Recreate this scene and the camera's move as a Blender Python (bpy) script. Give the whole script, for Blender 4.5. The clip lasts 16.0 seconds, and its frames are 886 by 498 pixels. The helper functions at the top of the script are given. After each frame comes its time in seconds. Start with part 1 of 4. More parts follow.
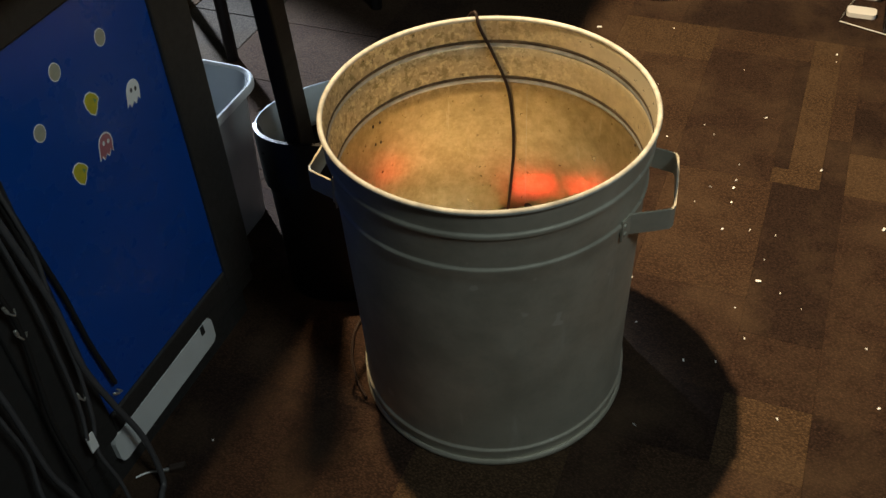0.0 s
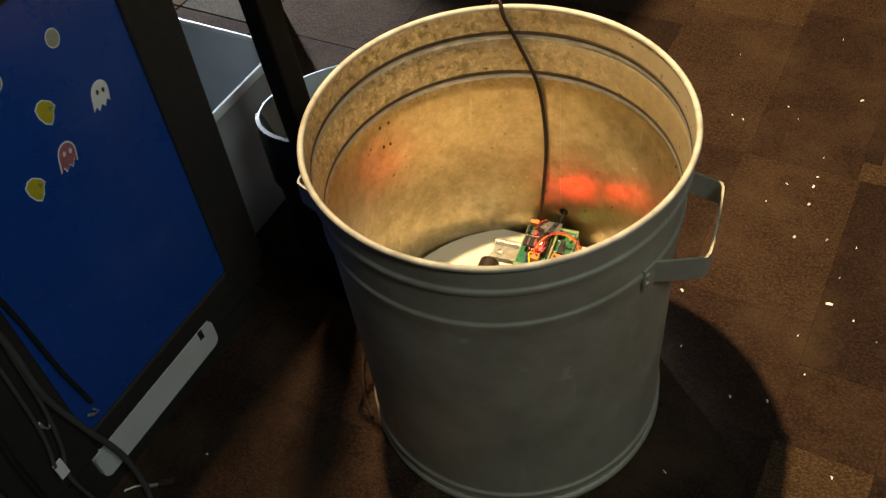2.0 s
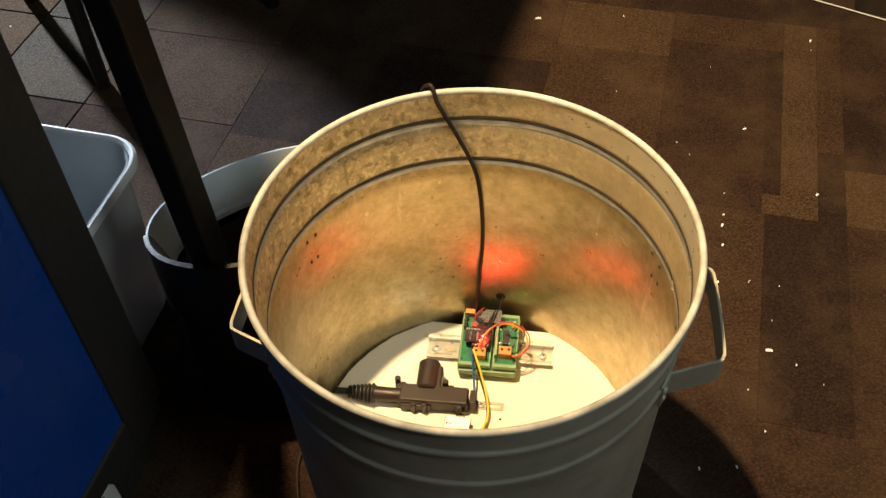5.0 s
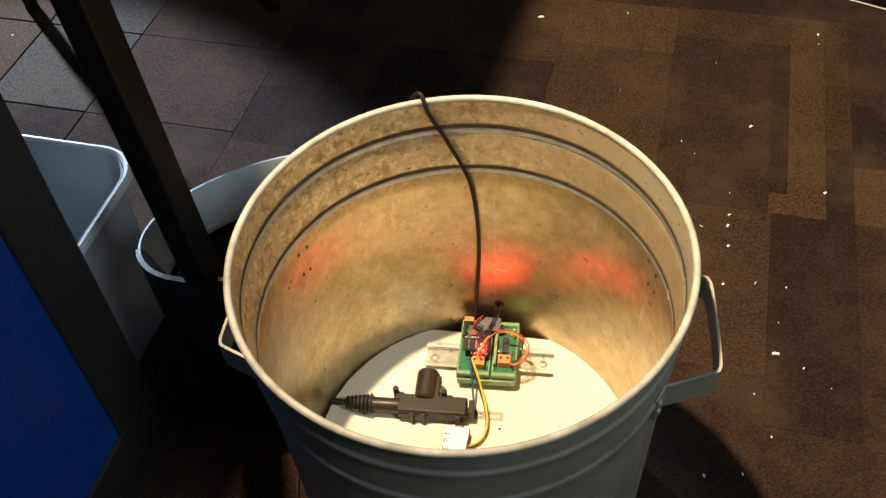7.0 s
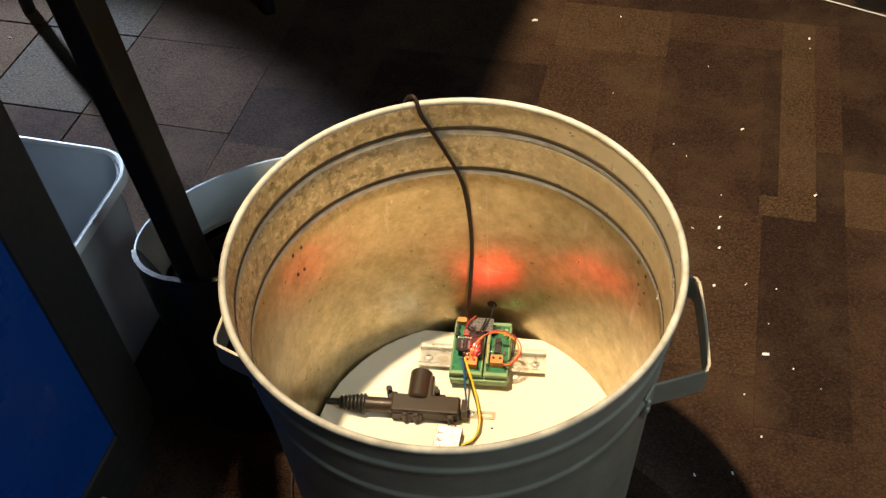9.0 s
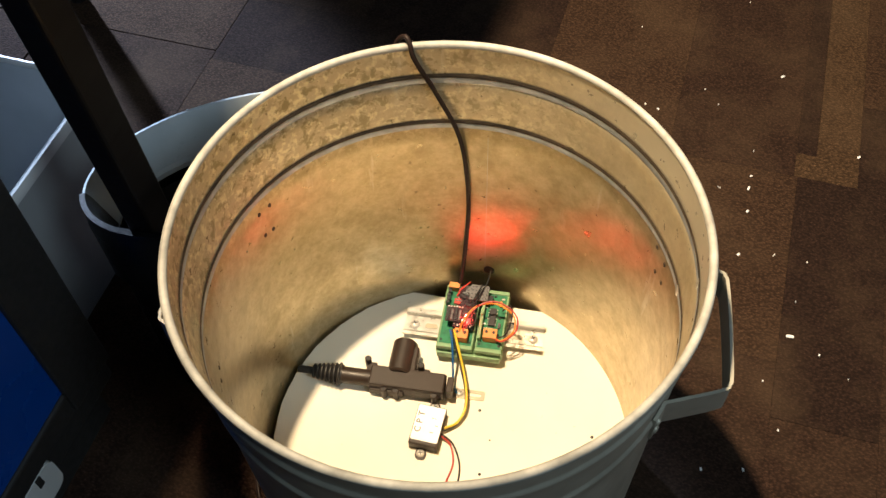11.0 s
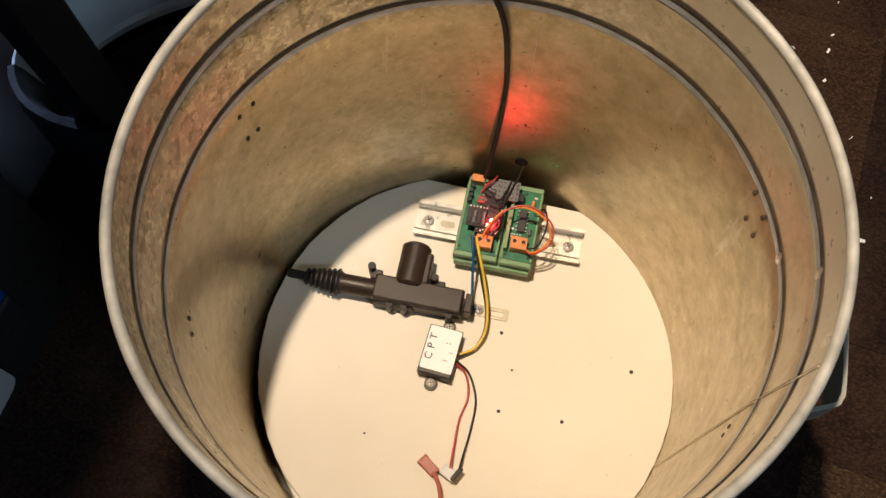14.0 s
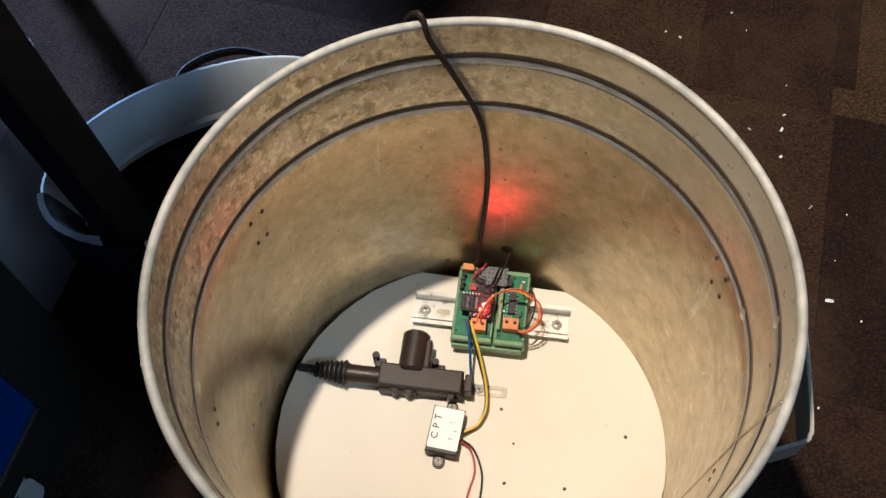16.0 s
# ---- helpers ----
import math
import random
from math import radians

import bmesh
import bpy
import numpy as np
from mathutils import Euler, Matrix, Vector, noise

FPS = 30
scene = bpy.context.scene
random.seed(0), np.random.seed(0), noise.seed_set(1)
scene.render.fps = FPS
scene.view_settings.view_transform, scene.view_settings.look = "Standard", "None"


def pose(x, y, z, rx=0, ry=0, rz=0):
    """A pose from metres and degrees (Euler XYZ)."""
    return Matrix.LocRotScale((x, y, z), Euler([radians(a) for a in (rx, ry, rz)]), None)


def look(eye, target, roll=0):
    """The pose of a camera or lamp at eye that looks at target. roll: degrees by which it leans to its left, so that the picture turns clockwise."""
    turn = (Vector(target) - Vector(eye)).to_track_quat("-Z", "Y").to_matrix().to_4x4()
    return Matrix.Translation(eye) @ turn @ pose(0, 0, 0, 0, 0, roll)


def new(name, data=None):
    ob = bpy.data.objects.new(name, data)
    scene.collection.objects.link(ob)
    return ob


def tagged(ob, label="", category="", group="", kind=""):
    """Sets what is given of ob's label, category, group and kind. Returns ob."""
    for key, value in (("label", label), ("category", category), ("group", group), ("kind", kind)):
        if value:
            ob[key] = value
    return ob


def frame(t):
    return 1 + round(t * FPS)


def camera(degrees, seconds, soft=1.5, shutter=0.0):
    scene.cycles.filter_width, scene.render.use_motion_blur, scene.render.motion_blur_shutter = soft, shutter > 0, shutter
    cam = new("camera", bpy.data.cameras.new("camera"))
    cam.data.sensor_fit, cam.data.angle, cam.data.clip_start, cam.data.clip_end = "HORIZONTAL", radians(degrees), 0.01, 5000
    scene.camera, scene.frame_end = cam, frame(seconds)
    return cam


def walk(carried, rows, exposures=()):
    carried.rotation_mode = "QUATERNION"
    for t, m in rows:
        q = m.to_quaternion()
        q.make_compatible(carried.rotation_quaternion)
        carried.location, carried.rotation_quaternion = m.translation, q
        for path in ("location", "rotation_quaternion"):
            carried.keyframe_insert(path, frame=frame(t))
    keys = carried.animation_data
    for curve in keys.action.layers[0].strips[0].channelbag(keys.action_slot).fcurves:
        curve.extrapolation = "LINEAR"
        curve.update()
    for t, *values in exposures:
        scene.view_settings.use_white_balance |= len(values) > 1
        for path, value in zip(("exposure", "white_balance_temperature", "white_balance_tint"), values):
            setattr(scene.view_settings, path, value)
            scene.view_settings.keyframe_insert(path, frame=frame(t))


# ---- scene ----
cam = camera(49.47, 16.0)
PATH = [
    (0, (0.3214, -0.8695, 1.0861), (0.0218, -0.2007, 0.4057), -3.86),
    (0.5, (0.3361, -0.8507, 1.0762), (0.0336, -0.1827, 0.3964), -5.05),
    (1, (0.3341, -0.7989, 1.0648), (0.0355, -0.1579, 0.3578), -5.38),
    (1.5, (0.3440, -0.7340, 1.0589), (0.0224, -0.1266, 0.3326), -5.72),
    (2, (0.3476, -0.6427, 1.0701), (-0.0288, -0.0814, 0.3330), -8.38),
    (2.5, (0.3275, -0.5797, 1.0627), (-0.0632, -0.0174, 0.3339), -10.29),
    (3, (0.2109, -0.5541, 1.0697), (-0.0589, 0.1073, 0.3699), -5.32),
    (3.5, (0.1290, -0.5389, 1.0550), (-0.0362, 0.1556, 0.3547), -2.98),
    (4, (0.1201, -0.5326, 1.0525), (-0.0640, 0.1348, 0.3309), -2.87),
    (4.5, (0.1337, -0.5340, 1.0673), (-0.0528, 0.1148, 0.3295), -2.95),
    (4.7, (0.1278, -0.5421, 1.0574), (-0.0525, 0.1025, 0.3145), -2.25),
    (7, (0.1485, -0.5134, 1.0566), (-0.0506, 0.1178, 0.3070), -4.56),
    (7.5, (0.1516, -0.5226, 1.0636), (-0.0469, 0.1143, 0.3186), -4.60),
    (8, (0.1508, -0.5224, 1.0638), (-0.0374, 0.1160, 0.3175), -4.38),
    (8.5, (0.1456, -0.5235, 1.0617), (-0.0451, 0.1118, 0.3133), -3.34),
    (9, (0.1540, -0.5208, 1.0635), (-0.0414, 0.1134, 0.3154), -4.19),
    (9.2, (0.1608, -0.5160, 1.0627), (-0.0334, 0.1182, 0.3143), -4.68),
    (11.3, (0.1277, -0.3447, 0.9932), (-0.0514, 0.1981, 0.1727), -1.60),
    (11.5, (0.0983, -0.3106, 0.9891), (-0.0561, 0.2252, 0.1591), -0.19),
    (12, (0.0481, -0.2885, 0.9477), (-0.0521, 0.1924, 0.0767), 4.92),
    (12.5, (0.0468, -0.2486, 0.9262), (-0.0709, 0.1454, 0.0147), 1.91),
    (13, (0.0511, -0.2263, 0.9069), (-0.0580, 0.1286, -0.0216), 2.17),
    (13.5, (0.0501, -0.2173, 0.9100), (-0.0669, 0.1398, -0.0167), 0.91),
    (14, (0.0506, -0.2148, 0.9093), (-0.0646, 0.1433, -0.0173), 1.15),
    (14.5, (0.0543, -0.2134, 0.9173), (-0.0633, 0.1603, -0.0028), 1.11),
    (15, (0.0570, -0.2264, 0.9300), (-0.0703, 0.1791, 0.0248), 0.86),
    (15.5, (0.0604, -0.2357, 0.9417), (-0.0613, 0.1917, 0.0459), 0.70),
    (16, (0.0604, -0.2547, 0.9648), (-0.0750, 0.1989, 0.0839), -1.88),
]
EXPOSURES = [(0.0, 0.57, 6150, 12), (3.0, 0.50, 6850, 12), (4.0, 0.50, 6800, 12), (7.0, 0.54, 5800, 13), (9.2, 0.54, 5800, 13), (11.5, 0.50, 5450, 15), (12.5, 0.20, 5400, 17), (13.0, -0.16, 5350, 18), (14.5, -0.31, 4950, 19), (16.0, -0.22, 4600, 18)]
walk(cam, [(t, look(eye, target, roll)) for t, eye, target, roll in PATH], EXPOSURES)

# ---------------------------------------------------------------- light
world = bpy.data.worlds.new("world")
scene.world = world
world.use_nodes = True
world.node_tree.nodes["Background"].inputs[0].default_value = (0.55, 0.7, 1.0, 1)
world.node_tree.nodes["Background"].inputs[1].default_value = 0.02


def lamp(name, kind, m, watts, color, **more):
    data = bpy.data.lights.new(name, kind)
    data.energy, data.color = watts, color
    for key, value in more.items():
        if key == "size":
            data.shape, data.size = "SQUARE", value
        elif key == "radius":
            data.shadow_soft_size = value
        elif key == "cone":
            data.spot_size, data.spot_blend = radians(value[0]), value[1]
    ob = new(name, data)
    ob.matrix_world = m
    return ob


WARM = (-0.385, 0.140, 2.10)
COOL = (-2.40, 1.95, 1.45)
lamp("warm_spot", "SPOT", look(WARM, (0.30, 0.95, 0.0)), 280, (1.0, 0.70, 0.355), radius=0.025, cone=(86, 0.9))
lamp("cool_spot", "SPOT", look(COOL, (-1.01, 0.51, 0.25)), 690, (0.78, 0.89, 1.0), radius=0.05, cone=(24, 0.35))
lamp("room_panel", "AREA", look((1.7, -1.0, 2.7), (-0.2, 0.1, 0.2)), 16, (0.88, 1.0, 0.90), size=0.5)


# ---------------------------------------------------------------- materials
class Nodes:
    """A short way to write a node material."""

    def __init__(self, name):
        self.mat = bpy.data.materials.new(name)
        self.mat.use_nodes = True
        self.tree = self.mat.node_tree
        self.bsdf = self.tree.nodes["Principled BSDF"]

    def add(self, kind, **values):
        n = self.tree.nodes.new(kind)
        for key, value in values.items():
            n.inputs[key].default_value = value
        return n

    def link(self, a, b):
        self.tree.links.new(a, b)

    def set(self, **values):
        for key, value in values.items():
            self.bsdf.inputs[key.replace("_", " ")].default_value = value
        return self

    def coords(self):
        return self.add("ShaderNodeTexCoord").outputs["Object"]

    def noise(self, scale, detail=4.0, rough=0.55, vec=None, distortion=0.0):
        n = self.add("ShaderNodeTexNoise", Scale=scale, Detail=detail, Roughness=rough, Distortion=distortion)
        self.link(vec or self.coords(), n.inputs["Vector"])
        return n.outputs["Fac"]

    def ramp(self, fac, *stops):
        n = self.add("ShaderNodeValToRGB")
        el = n.color_ramp.elements
        while len(el) < len(stops):
            el.new(0.5)
        for e, (p, c) in zip(el, stops):
            e.position, e.color = p, (*c, 1) if len(c) == 3 else c
        self.link(fac, n.inputs["Fac"])
        return n.outputs["Color"]

    def mix(self, fac, a, b, mode="MIX"):
        n = self.add("ShaderNodeMix")
        n.data_type, n.blend_type = "RGBA", mode
        for value, socket in ((fac, n.inputs[0]), (a, n.inputs[6]), (b, n.inputs[7])):
            if hasattr(value, "links"):
                self.link(value, socket)
            elif isinstance(value, (int, float)):
                socket.default_value = value
            else:
                socket.default_value = (*value, 1)
        return n.outputs[2]

    def range(self, fac, lo, hi, a=0.3, b=0.7):
        n = self.add("ShaderNodeMapRange")
        for i, v in enumerate((a, b, lo, hi)):
            n.inputs[i + 1].default_value = v
        self.link(fac, n.inputs[0])
        return n.outputs[0]

    def bump(self, fac, strength, distance):
        n = self.add("ShaderNodeBump", Strength=strength, Distance=distance)
        self.link(fac, n.inputs["Height"])
        self.link(n.outputs[0], self.bsdf.inputs["Normal"])

    def color(self, socket):
        self.link(socket, self.bsdf.inputs["Base Color"])

    def rough(self, socket):
        self.link(socket, self.bsdf.inputs["Roughness"])


def plain(name, color, rough=0.5, metal=0.0, vary=0.12, scale=40.0, grain=0.15, spec=0.5):
    n = Nodes(name)
    lo = tuple(c * (1 - vary) for c in color)
    hi = tuple(min(1, c * (1 + vary)) for c in color)
    n.color(n.ramp(n.noise(scale), (0.3, lo), (0.7, hi)))
    n.rough(n.range(n.noise(scale * 2.3), max(0.05, rough - 0.08), min(1, rough + 0.1)))
    n.set(Metallic=metal)
    n.bsdf.inputs["Specular IOR Level"].default_value = spec
    n.bump(n.noise(scale * 12), grain, 0.0005)
    return n.mat


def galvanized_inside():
    """Aged zinc inside the can: golden bloom that also holds the warm lamp's yellow, scaly near the mouth, pale drips
    and brown specks.
    """
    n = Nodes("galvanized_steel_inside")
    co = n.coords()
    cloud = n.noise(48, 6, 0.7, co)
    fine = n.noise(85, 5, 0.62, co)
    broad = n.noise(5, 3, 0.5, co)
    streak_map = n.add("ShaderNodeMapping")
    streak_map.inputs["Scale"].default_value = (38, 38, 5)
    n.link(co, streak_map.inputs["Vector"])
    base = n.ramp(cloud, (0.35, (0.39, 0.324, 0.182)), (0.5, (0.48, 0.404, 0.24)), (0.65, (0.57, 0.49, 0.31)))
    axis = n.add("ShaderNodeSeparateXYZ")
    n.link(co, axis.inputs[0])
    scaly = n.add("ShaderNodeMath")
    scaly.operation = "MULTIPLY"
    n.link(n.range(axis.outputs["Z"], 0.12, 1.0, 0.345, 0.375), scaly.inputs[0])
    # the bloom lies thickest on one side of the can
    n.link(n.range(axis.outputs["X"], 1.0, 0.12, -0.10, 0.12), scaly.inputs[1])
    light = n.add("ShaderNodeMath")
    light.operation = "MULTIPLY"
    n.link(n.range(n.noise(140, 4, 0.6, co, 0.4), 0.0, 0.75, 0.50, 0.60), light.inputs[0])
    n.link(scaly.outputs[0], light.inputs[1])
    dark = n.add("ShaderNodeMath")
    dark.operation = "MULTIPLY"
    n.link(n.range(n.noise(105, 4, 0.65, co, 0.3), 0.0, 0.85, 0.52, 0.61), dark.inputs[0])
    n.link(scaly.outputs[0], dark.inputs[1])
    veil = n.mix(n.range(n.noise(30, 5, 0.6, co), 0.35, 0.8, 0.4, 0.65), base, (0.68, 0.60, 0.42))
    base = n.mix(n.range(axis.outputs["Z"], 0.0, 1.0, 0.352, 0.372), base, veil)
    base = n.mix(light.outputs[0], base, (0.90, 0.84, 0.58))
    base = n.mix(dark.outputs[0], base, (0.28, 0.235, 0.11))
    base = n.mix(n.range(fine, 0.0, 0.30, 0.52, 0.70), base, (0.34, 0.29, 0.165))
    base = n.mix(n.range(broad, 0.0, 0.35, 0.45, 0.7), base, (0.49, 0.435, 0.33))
    # cool light on the mouth's other side, put into the colour as pale grey
    gleaming = n.add("ShaderNodeMath")
    gleaming.operation = "MULTIPLY"
    n.link(n.range(axis.outputs["Z"], 0.0, 0.75, 0.405, 0.422), gleaming.inputs[0])
    n.link(n.range(axis.outputs["X"], 0.0, 1.0, 0.02, 0.13), gleaming.inputs[1])
    base = n.mix(gleaming.outputs[0], base, (0.70, 0.675, 0.57))
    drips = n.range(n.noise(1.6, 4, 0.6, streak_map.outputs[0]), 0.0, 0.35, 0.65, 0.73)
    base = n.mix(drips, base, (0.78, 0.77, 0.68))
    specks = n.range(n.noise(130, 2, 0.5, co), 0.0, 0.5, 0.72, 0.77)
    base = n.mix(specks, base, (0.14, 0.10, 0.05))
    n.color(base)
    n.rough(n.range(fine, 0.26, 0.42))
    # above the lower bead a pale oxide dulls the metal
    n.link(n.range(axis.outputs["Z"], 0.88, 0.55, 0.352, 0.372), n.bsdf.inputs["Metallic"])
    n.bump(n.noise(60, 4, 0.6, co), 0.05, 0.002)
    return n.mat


def galvanized_outside():
    """Weathered grey zinc outside: soft clouds, faint pale runs and scuffs."""
    n = Nodes("galvanized_steel_outside")
    co = n.coords()
    streak_map = n.add("ShaderNodeMapping")
    streak_map.inputs["Scale"].default_value = (26, 26, 4)
    n.link(co, streak_map.inputs["Vector"])
    base = n.ramp(n.noise(11, 6, 0.6, co), (0.33, (0.39, 0.375, 0.315)), (0.5, (0.48, 0.465, 0.395)), (0.67, (0.55, 0.535, 0.46)))
    base = n.mix(n.range(n.noise(4, 3, 0.5, co), 0.0, 0.4, 0.45, 0.7), base, (0.40, 0.375, 0.30))
    base = n.mix(n.range(n.noise(90, 4, 0.6, co), 0.0, 0.22, 0.52, 0.72), base, (0.30, 0.30, 0.27))
    base = n.mix(n.range(n.noise(1.5, 4, 0.6, streak_map.outputs[0]), 0.0, 0.30, 0.64, 0.74), base, (0.66, 0.67, 0.62))
    base = n.mix(n.range(n.noise(34, 2, 0.5, co), 0.0, 0.40, 0.72, 0.76), base, (0.72, 0.73, 0.69))
    n.color(base)
    n.rough(n.range(n.noise(30, 4, 0.6, co), 0.42, 0.58))
    n.set(Metallic=0.5)
    n.bump(n.noise(55, 4, 0.6, co), 0.08, 0.002)
    return n.mat


def carpet_tone(letter, tone):
    """Short loop pile; the tone colours one rectangle and in places carries shade."""
    n = Nodes("carpet_pile_" + letter)
    geo = n.add("ShaderNodeNewGeometry").outputs["Position"]
    mapping = n.add("ShaderNodeMapping")
    mapping.inputs["Scale"].default_value = (260, 430, 100)
    n.link(geo, mapping.inputs["Vector"])
    loops = n.add("ShaderNodeTexVoronoi", Scale=1.0)
    n.link(mapping.outputs[0], loops.inputs["Vector"])
    fleck = n.noise(260, 2, 0.6, geo)
    wear = n.noise(7, 5, 0.6, geo)
    col = n.mix(n.range(fleck, 0.0, 0.55, 0.5, 0.75), tuple(tone), tuple(2.6 * c for c in tone))
    col = n.mix(n.range(loops.outputs["Distance"], 0.0, 0.75, 0.2, 0.7), col, tuple(0.25 * c for c in tone))
    col = n.mix(n.range(wear, 0.0, 0.5, 0.45, 0.75), col, (0.080, 0.052, 0.030))
    n.color(col)
    n.set(Roughness=0.95)
    n.bsdf.inputs["Specular IOR Level"].default_value = 0.15
    n.bump(loops.outputs["Distance"], 0.5, 0.002)
    return n.mat


def wood(name, dark, light, rough=0.45, scale=1.0):
    n = Nodes(name)
    m = n.add("ShaderNodeMapping")
    m.inputs["Scale"].default_value = (40 * scale, 3 * scale, 40 * scale)
    n.link(n.coords(), m.inputs["Vector"])
    grain = n.noise(1.0, 6, 0.65, m.outputs[0], 1.2)
    n.color(n.ramp(grain, (0.3, dark), (0.7, light)))
    n.bsdf.inputs["Specular IOR Level"].default_value = 0.2
    n.rough(n.range(grain, rough - 0.08, rough + 0.12))
    n.bump(grain, 0.2, 0.001)
    return n.mat


def painted_board():
    n = Nodes("cream_painted_board")
    co = n.coords()
    col = n.ramp(n.noise(7, 4, 0.6, co), (0.3, (0.75, 0.70, 0.59)), (0.7, (0.81, 0.765, 0.66)))
    speck = n.range(n.noise(140, 2, 0.5, co), 0.0, 0.5, 0.73, 0.8)
    n.color(n.mix(speck, col, (0.35, 0.30, 0.22)))
    n.rough(n.range(n.noise(5, 3, 0.5, co), 0.36, 0.55))
    n.bump(n.noise(60, 4, 0.6, co), 0.12, 0.001)
    return n.mat


def glowing(name, color, strength):
    n = Nodes(name)
    n.set(Emission_Strength=strength)
    n.bsdf.inputs["Base Color"].default_value = (*color, 1)
    n.bsdf.inputs["Emission Color"].default_value = (*color, 1)
    return n.mat


def clear_plastic():
    n = Nodes("clear_plastic")
    n.set(Roughness=0.12, IOR=1.3)
    n.bsdf.inputs["Transmission Weight"].default_value = 1.0
    n.bsdf.inputs["Base Color"].default_value = (0.93, 0.94, 0.95, 1)
    return n.mat


STEEL = galvanized_outside()
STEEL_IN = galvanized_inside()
DIRT_SHADE = plain("dirt_and_groove_shade", (0.075, 0.055, 0.035), 0.7, vary=0.5, scale=55)
GROOVE_SHEEN = plain("groove_sheen_zinc", (0.42, 0.47, 0.53), 0.42, 0.6, vary=0.25, scale=60)
ZINC = plain("dull_zinc", (0.47, 0.465, 0.42), 0.7, 0.2, vary=0.35, scale=45, grain=0.3)
CARPET = plain("carpet_backing", (0.02, 0.013, 0.009), 0.95)
BOARD = painted_board()
BLACK_WOOD = wood("black_stained_wood", (0.004, 0.003, 0.003), (0.011, 0.008, 0.007), 0.5)
TAN_WOOD = wood("tan_wood_top", (0.22, 0.15, 0.085), (0.34, 0.25, 0.15), 0.4)
BLUE = plain("blue_laminate", (0.005, 0.058, 0.34), 0.28, vary=0.06, scale=6, grain=0.05)
EDGING = plain("dark_grey_edging", (0.022, 0.021, 0.021), 0.55, scale=60)
WHITE_PLASTIC = plain("white_plastic", (0.62, 0.64, 0.66), 0.38, vary=0.07, scale=14)
BIN_PLASTIC = plain("pale_grey_plastic", (0.34, 0.365, 0.385), 0.42, vary=0.08, scale=12)
PAIL_PLASTIC = plain("blue_grey_plastic", (0.42, 0.48, 0.53), 0.35, vary=0.12, scale=15)
LINER = plain("black_bin_liner", (0.010, 0.010, 0.011), 0.35, scale=30, grain=0.5)
BLACK_PLASTIC = plain("black_plastic", (0.030, 0.020, 0.015), 0.40, vary=0.08, scale=90, grain=0.15, spec=0.4)
RUBBER = plain("black_rubber", (0.013, 0.012, 0.012), 0.55, scale=80)
GREY_CABLE = plain("dark_grey_cable", (0.065, 0.063, 0.068), 0.5, scale=50)
BROWN_CABLE = plain("brown_black_cable", (0.018, 0.010, 0.008), 0.55, scale=60, spec=0.3)
ALU = plain("zinc_rail", (0.64, 0.63, 0.59), 0.32, 0.8, vary=0.08, scale=50)
STRAP = plain("dull_strap", (0.42, 0.38, 0.29), 0.4, 0.4, scale=90)
SCREW = plain("steel_screw", (0.58, 0.55, 0.50), 0.4, 0.35, scale=200)
GREEN = plain("green_terminal_plastic", (0.19, 0.32, 0.165), 0.42, scale=70)
PCB = plain("green_circuit_board", (0.022, 0.16, 0.075), 0.35, vary=0.3, scale=160)
RED_PCB = plain("red_circuit_board", (0.040, 0.022, 0.028), 0.3, vary=0.25, scale=160)
CHIP = plain("dark_chip", (0.03, 0.032, 0.036), 0.35, scale=200)
GREY_CHIP = plain("grey_module", (0.17, 0.17, 0.175), 0.3, 0.3, scale=150)
ORANGE = plain("orange_terminal_block", (0.66, 0.25, 0.06), 0.45, scale=120)
YELLOW_WIRE = plain("yellow_insulation", (0.72, 0.51, 0.02), 0.4, scale=90)
BLUE_WIRE = plain("blue_insulation", (0.015, 0.09, 0.26), 0.4, scale=90)
ORANGE_WIRE = plain("orange_insulation", (0.80, 0.26, 0.02), 0.4, scale=90)
RED_WIRE = plain("red_insulation", (0.42, 0.045, 0.03), 0.4, scale=90)
PINK_PLASTIC = plain("faded_red_plastic", (0.42, 0.13, 0.09), 0.45, scale=80)
PAPER = plain("white_paper", (0.87, 0.87, 0.88), 0.7, vary=0.05, scale=60)
LABEL = plain("white_gloss_label", (0.90, 0.93, 0.98), 0.4, vary=0.03, scale=60)
INK = plain("black_ink", (0.02, 0.02, 0.022), 0.6)
YELLOW_PAPER = plain("yellow_sticker", (0.55, 0.47, 0.03), 0.45, scale=120)
PINK_PAPER = plain("pink_sticker", (0.42, 0.14, 0.17), 0.45, scale=120)
BEIGE_PAPER = plain("beige_sticker", (0.40, 0.38, 0.29), 0.45, scale=120)
WALL_PAINT = plain("grey_wall_paint", (0.30, 0.30, 0.31), 0.8, vary=0.06, scale=3)
CEILING_PAINT = plain("white_ceiling_paint", (0.5, 0.5, 0.5), 0.85, vary=0.05, scale=3)
WHITE_BOARD = plain("white_foam_board", (0.80, 0.80, 0.78), 0.6, vary=0.05, scale=10)
CLEAR = clear_plastic()
LED = glowing("red_led_glow", (1.0, 0.05, 0.025), 230.0)


# ---------------------------------------------------------------- mesh helpers
def part(name, bm, material, parent=None, label="", smooth=False):
    """Links a bmesh as one mesh object, under a thing or a part."""
    mesh = bpy.data.meshes.new(name)
    bm.to_mesh(mesh)
    bm.free()
    mesh.materials.append(material)
    if smooth:
        mesh.shade_smooth()
        mesh.set_sharp_from_angle(angle=radians(38))
    ob = new(name, mesh)
    if parent:
        ob.parent = parent
    if label:
        tagged(ob, label)
    return ob


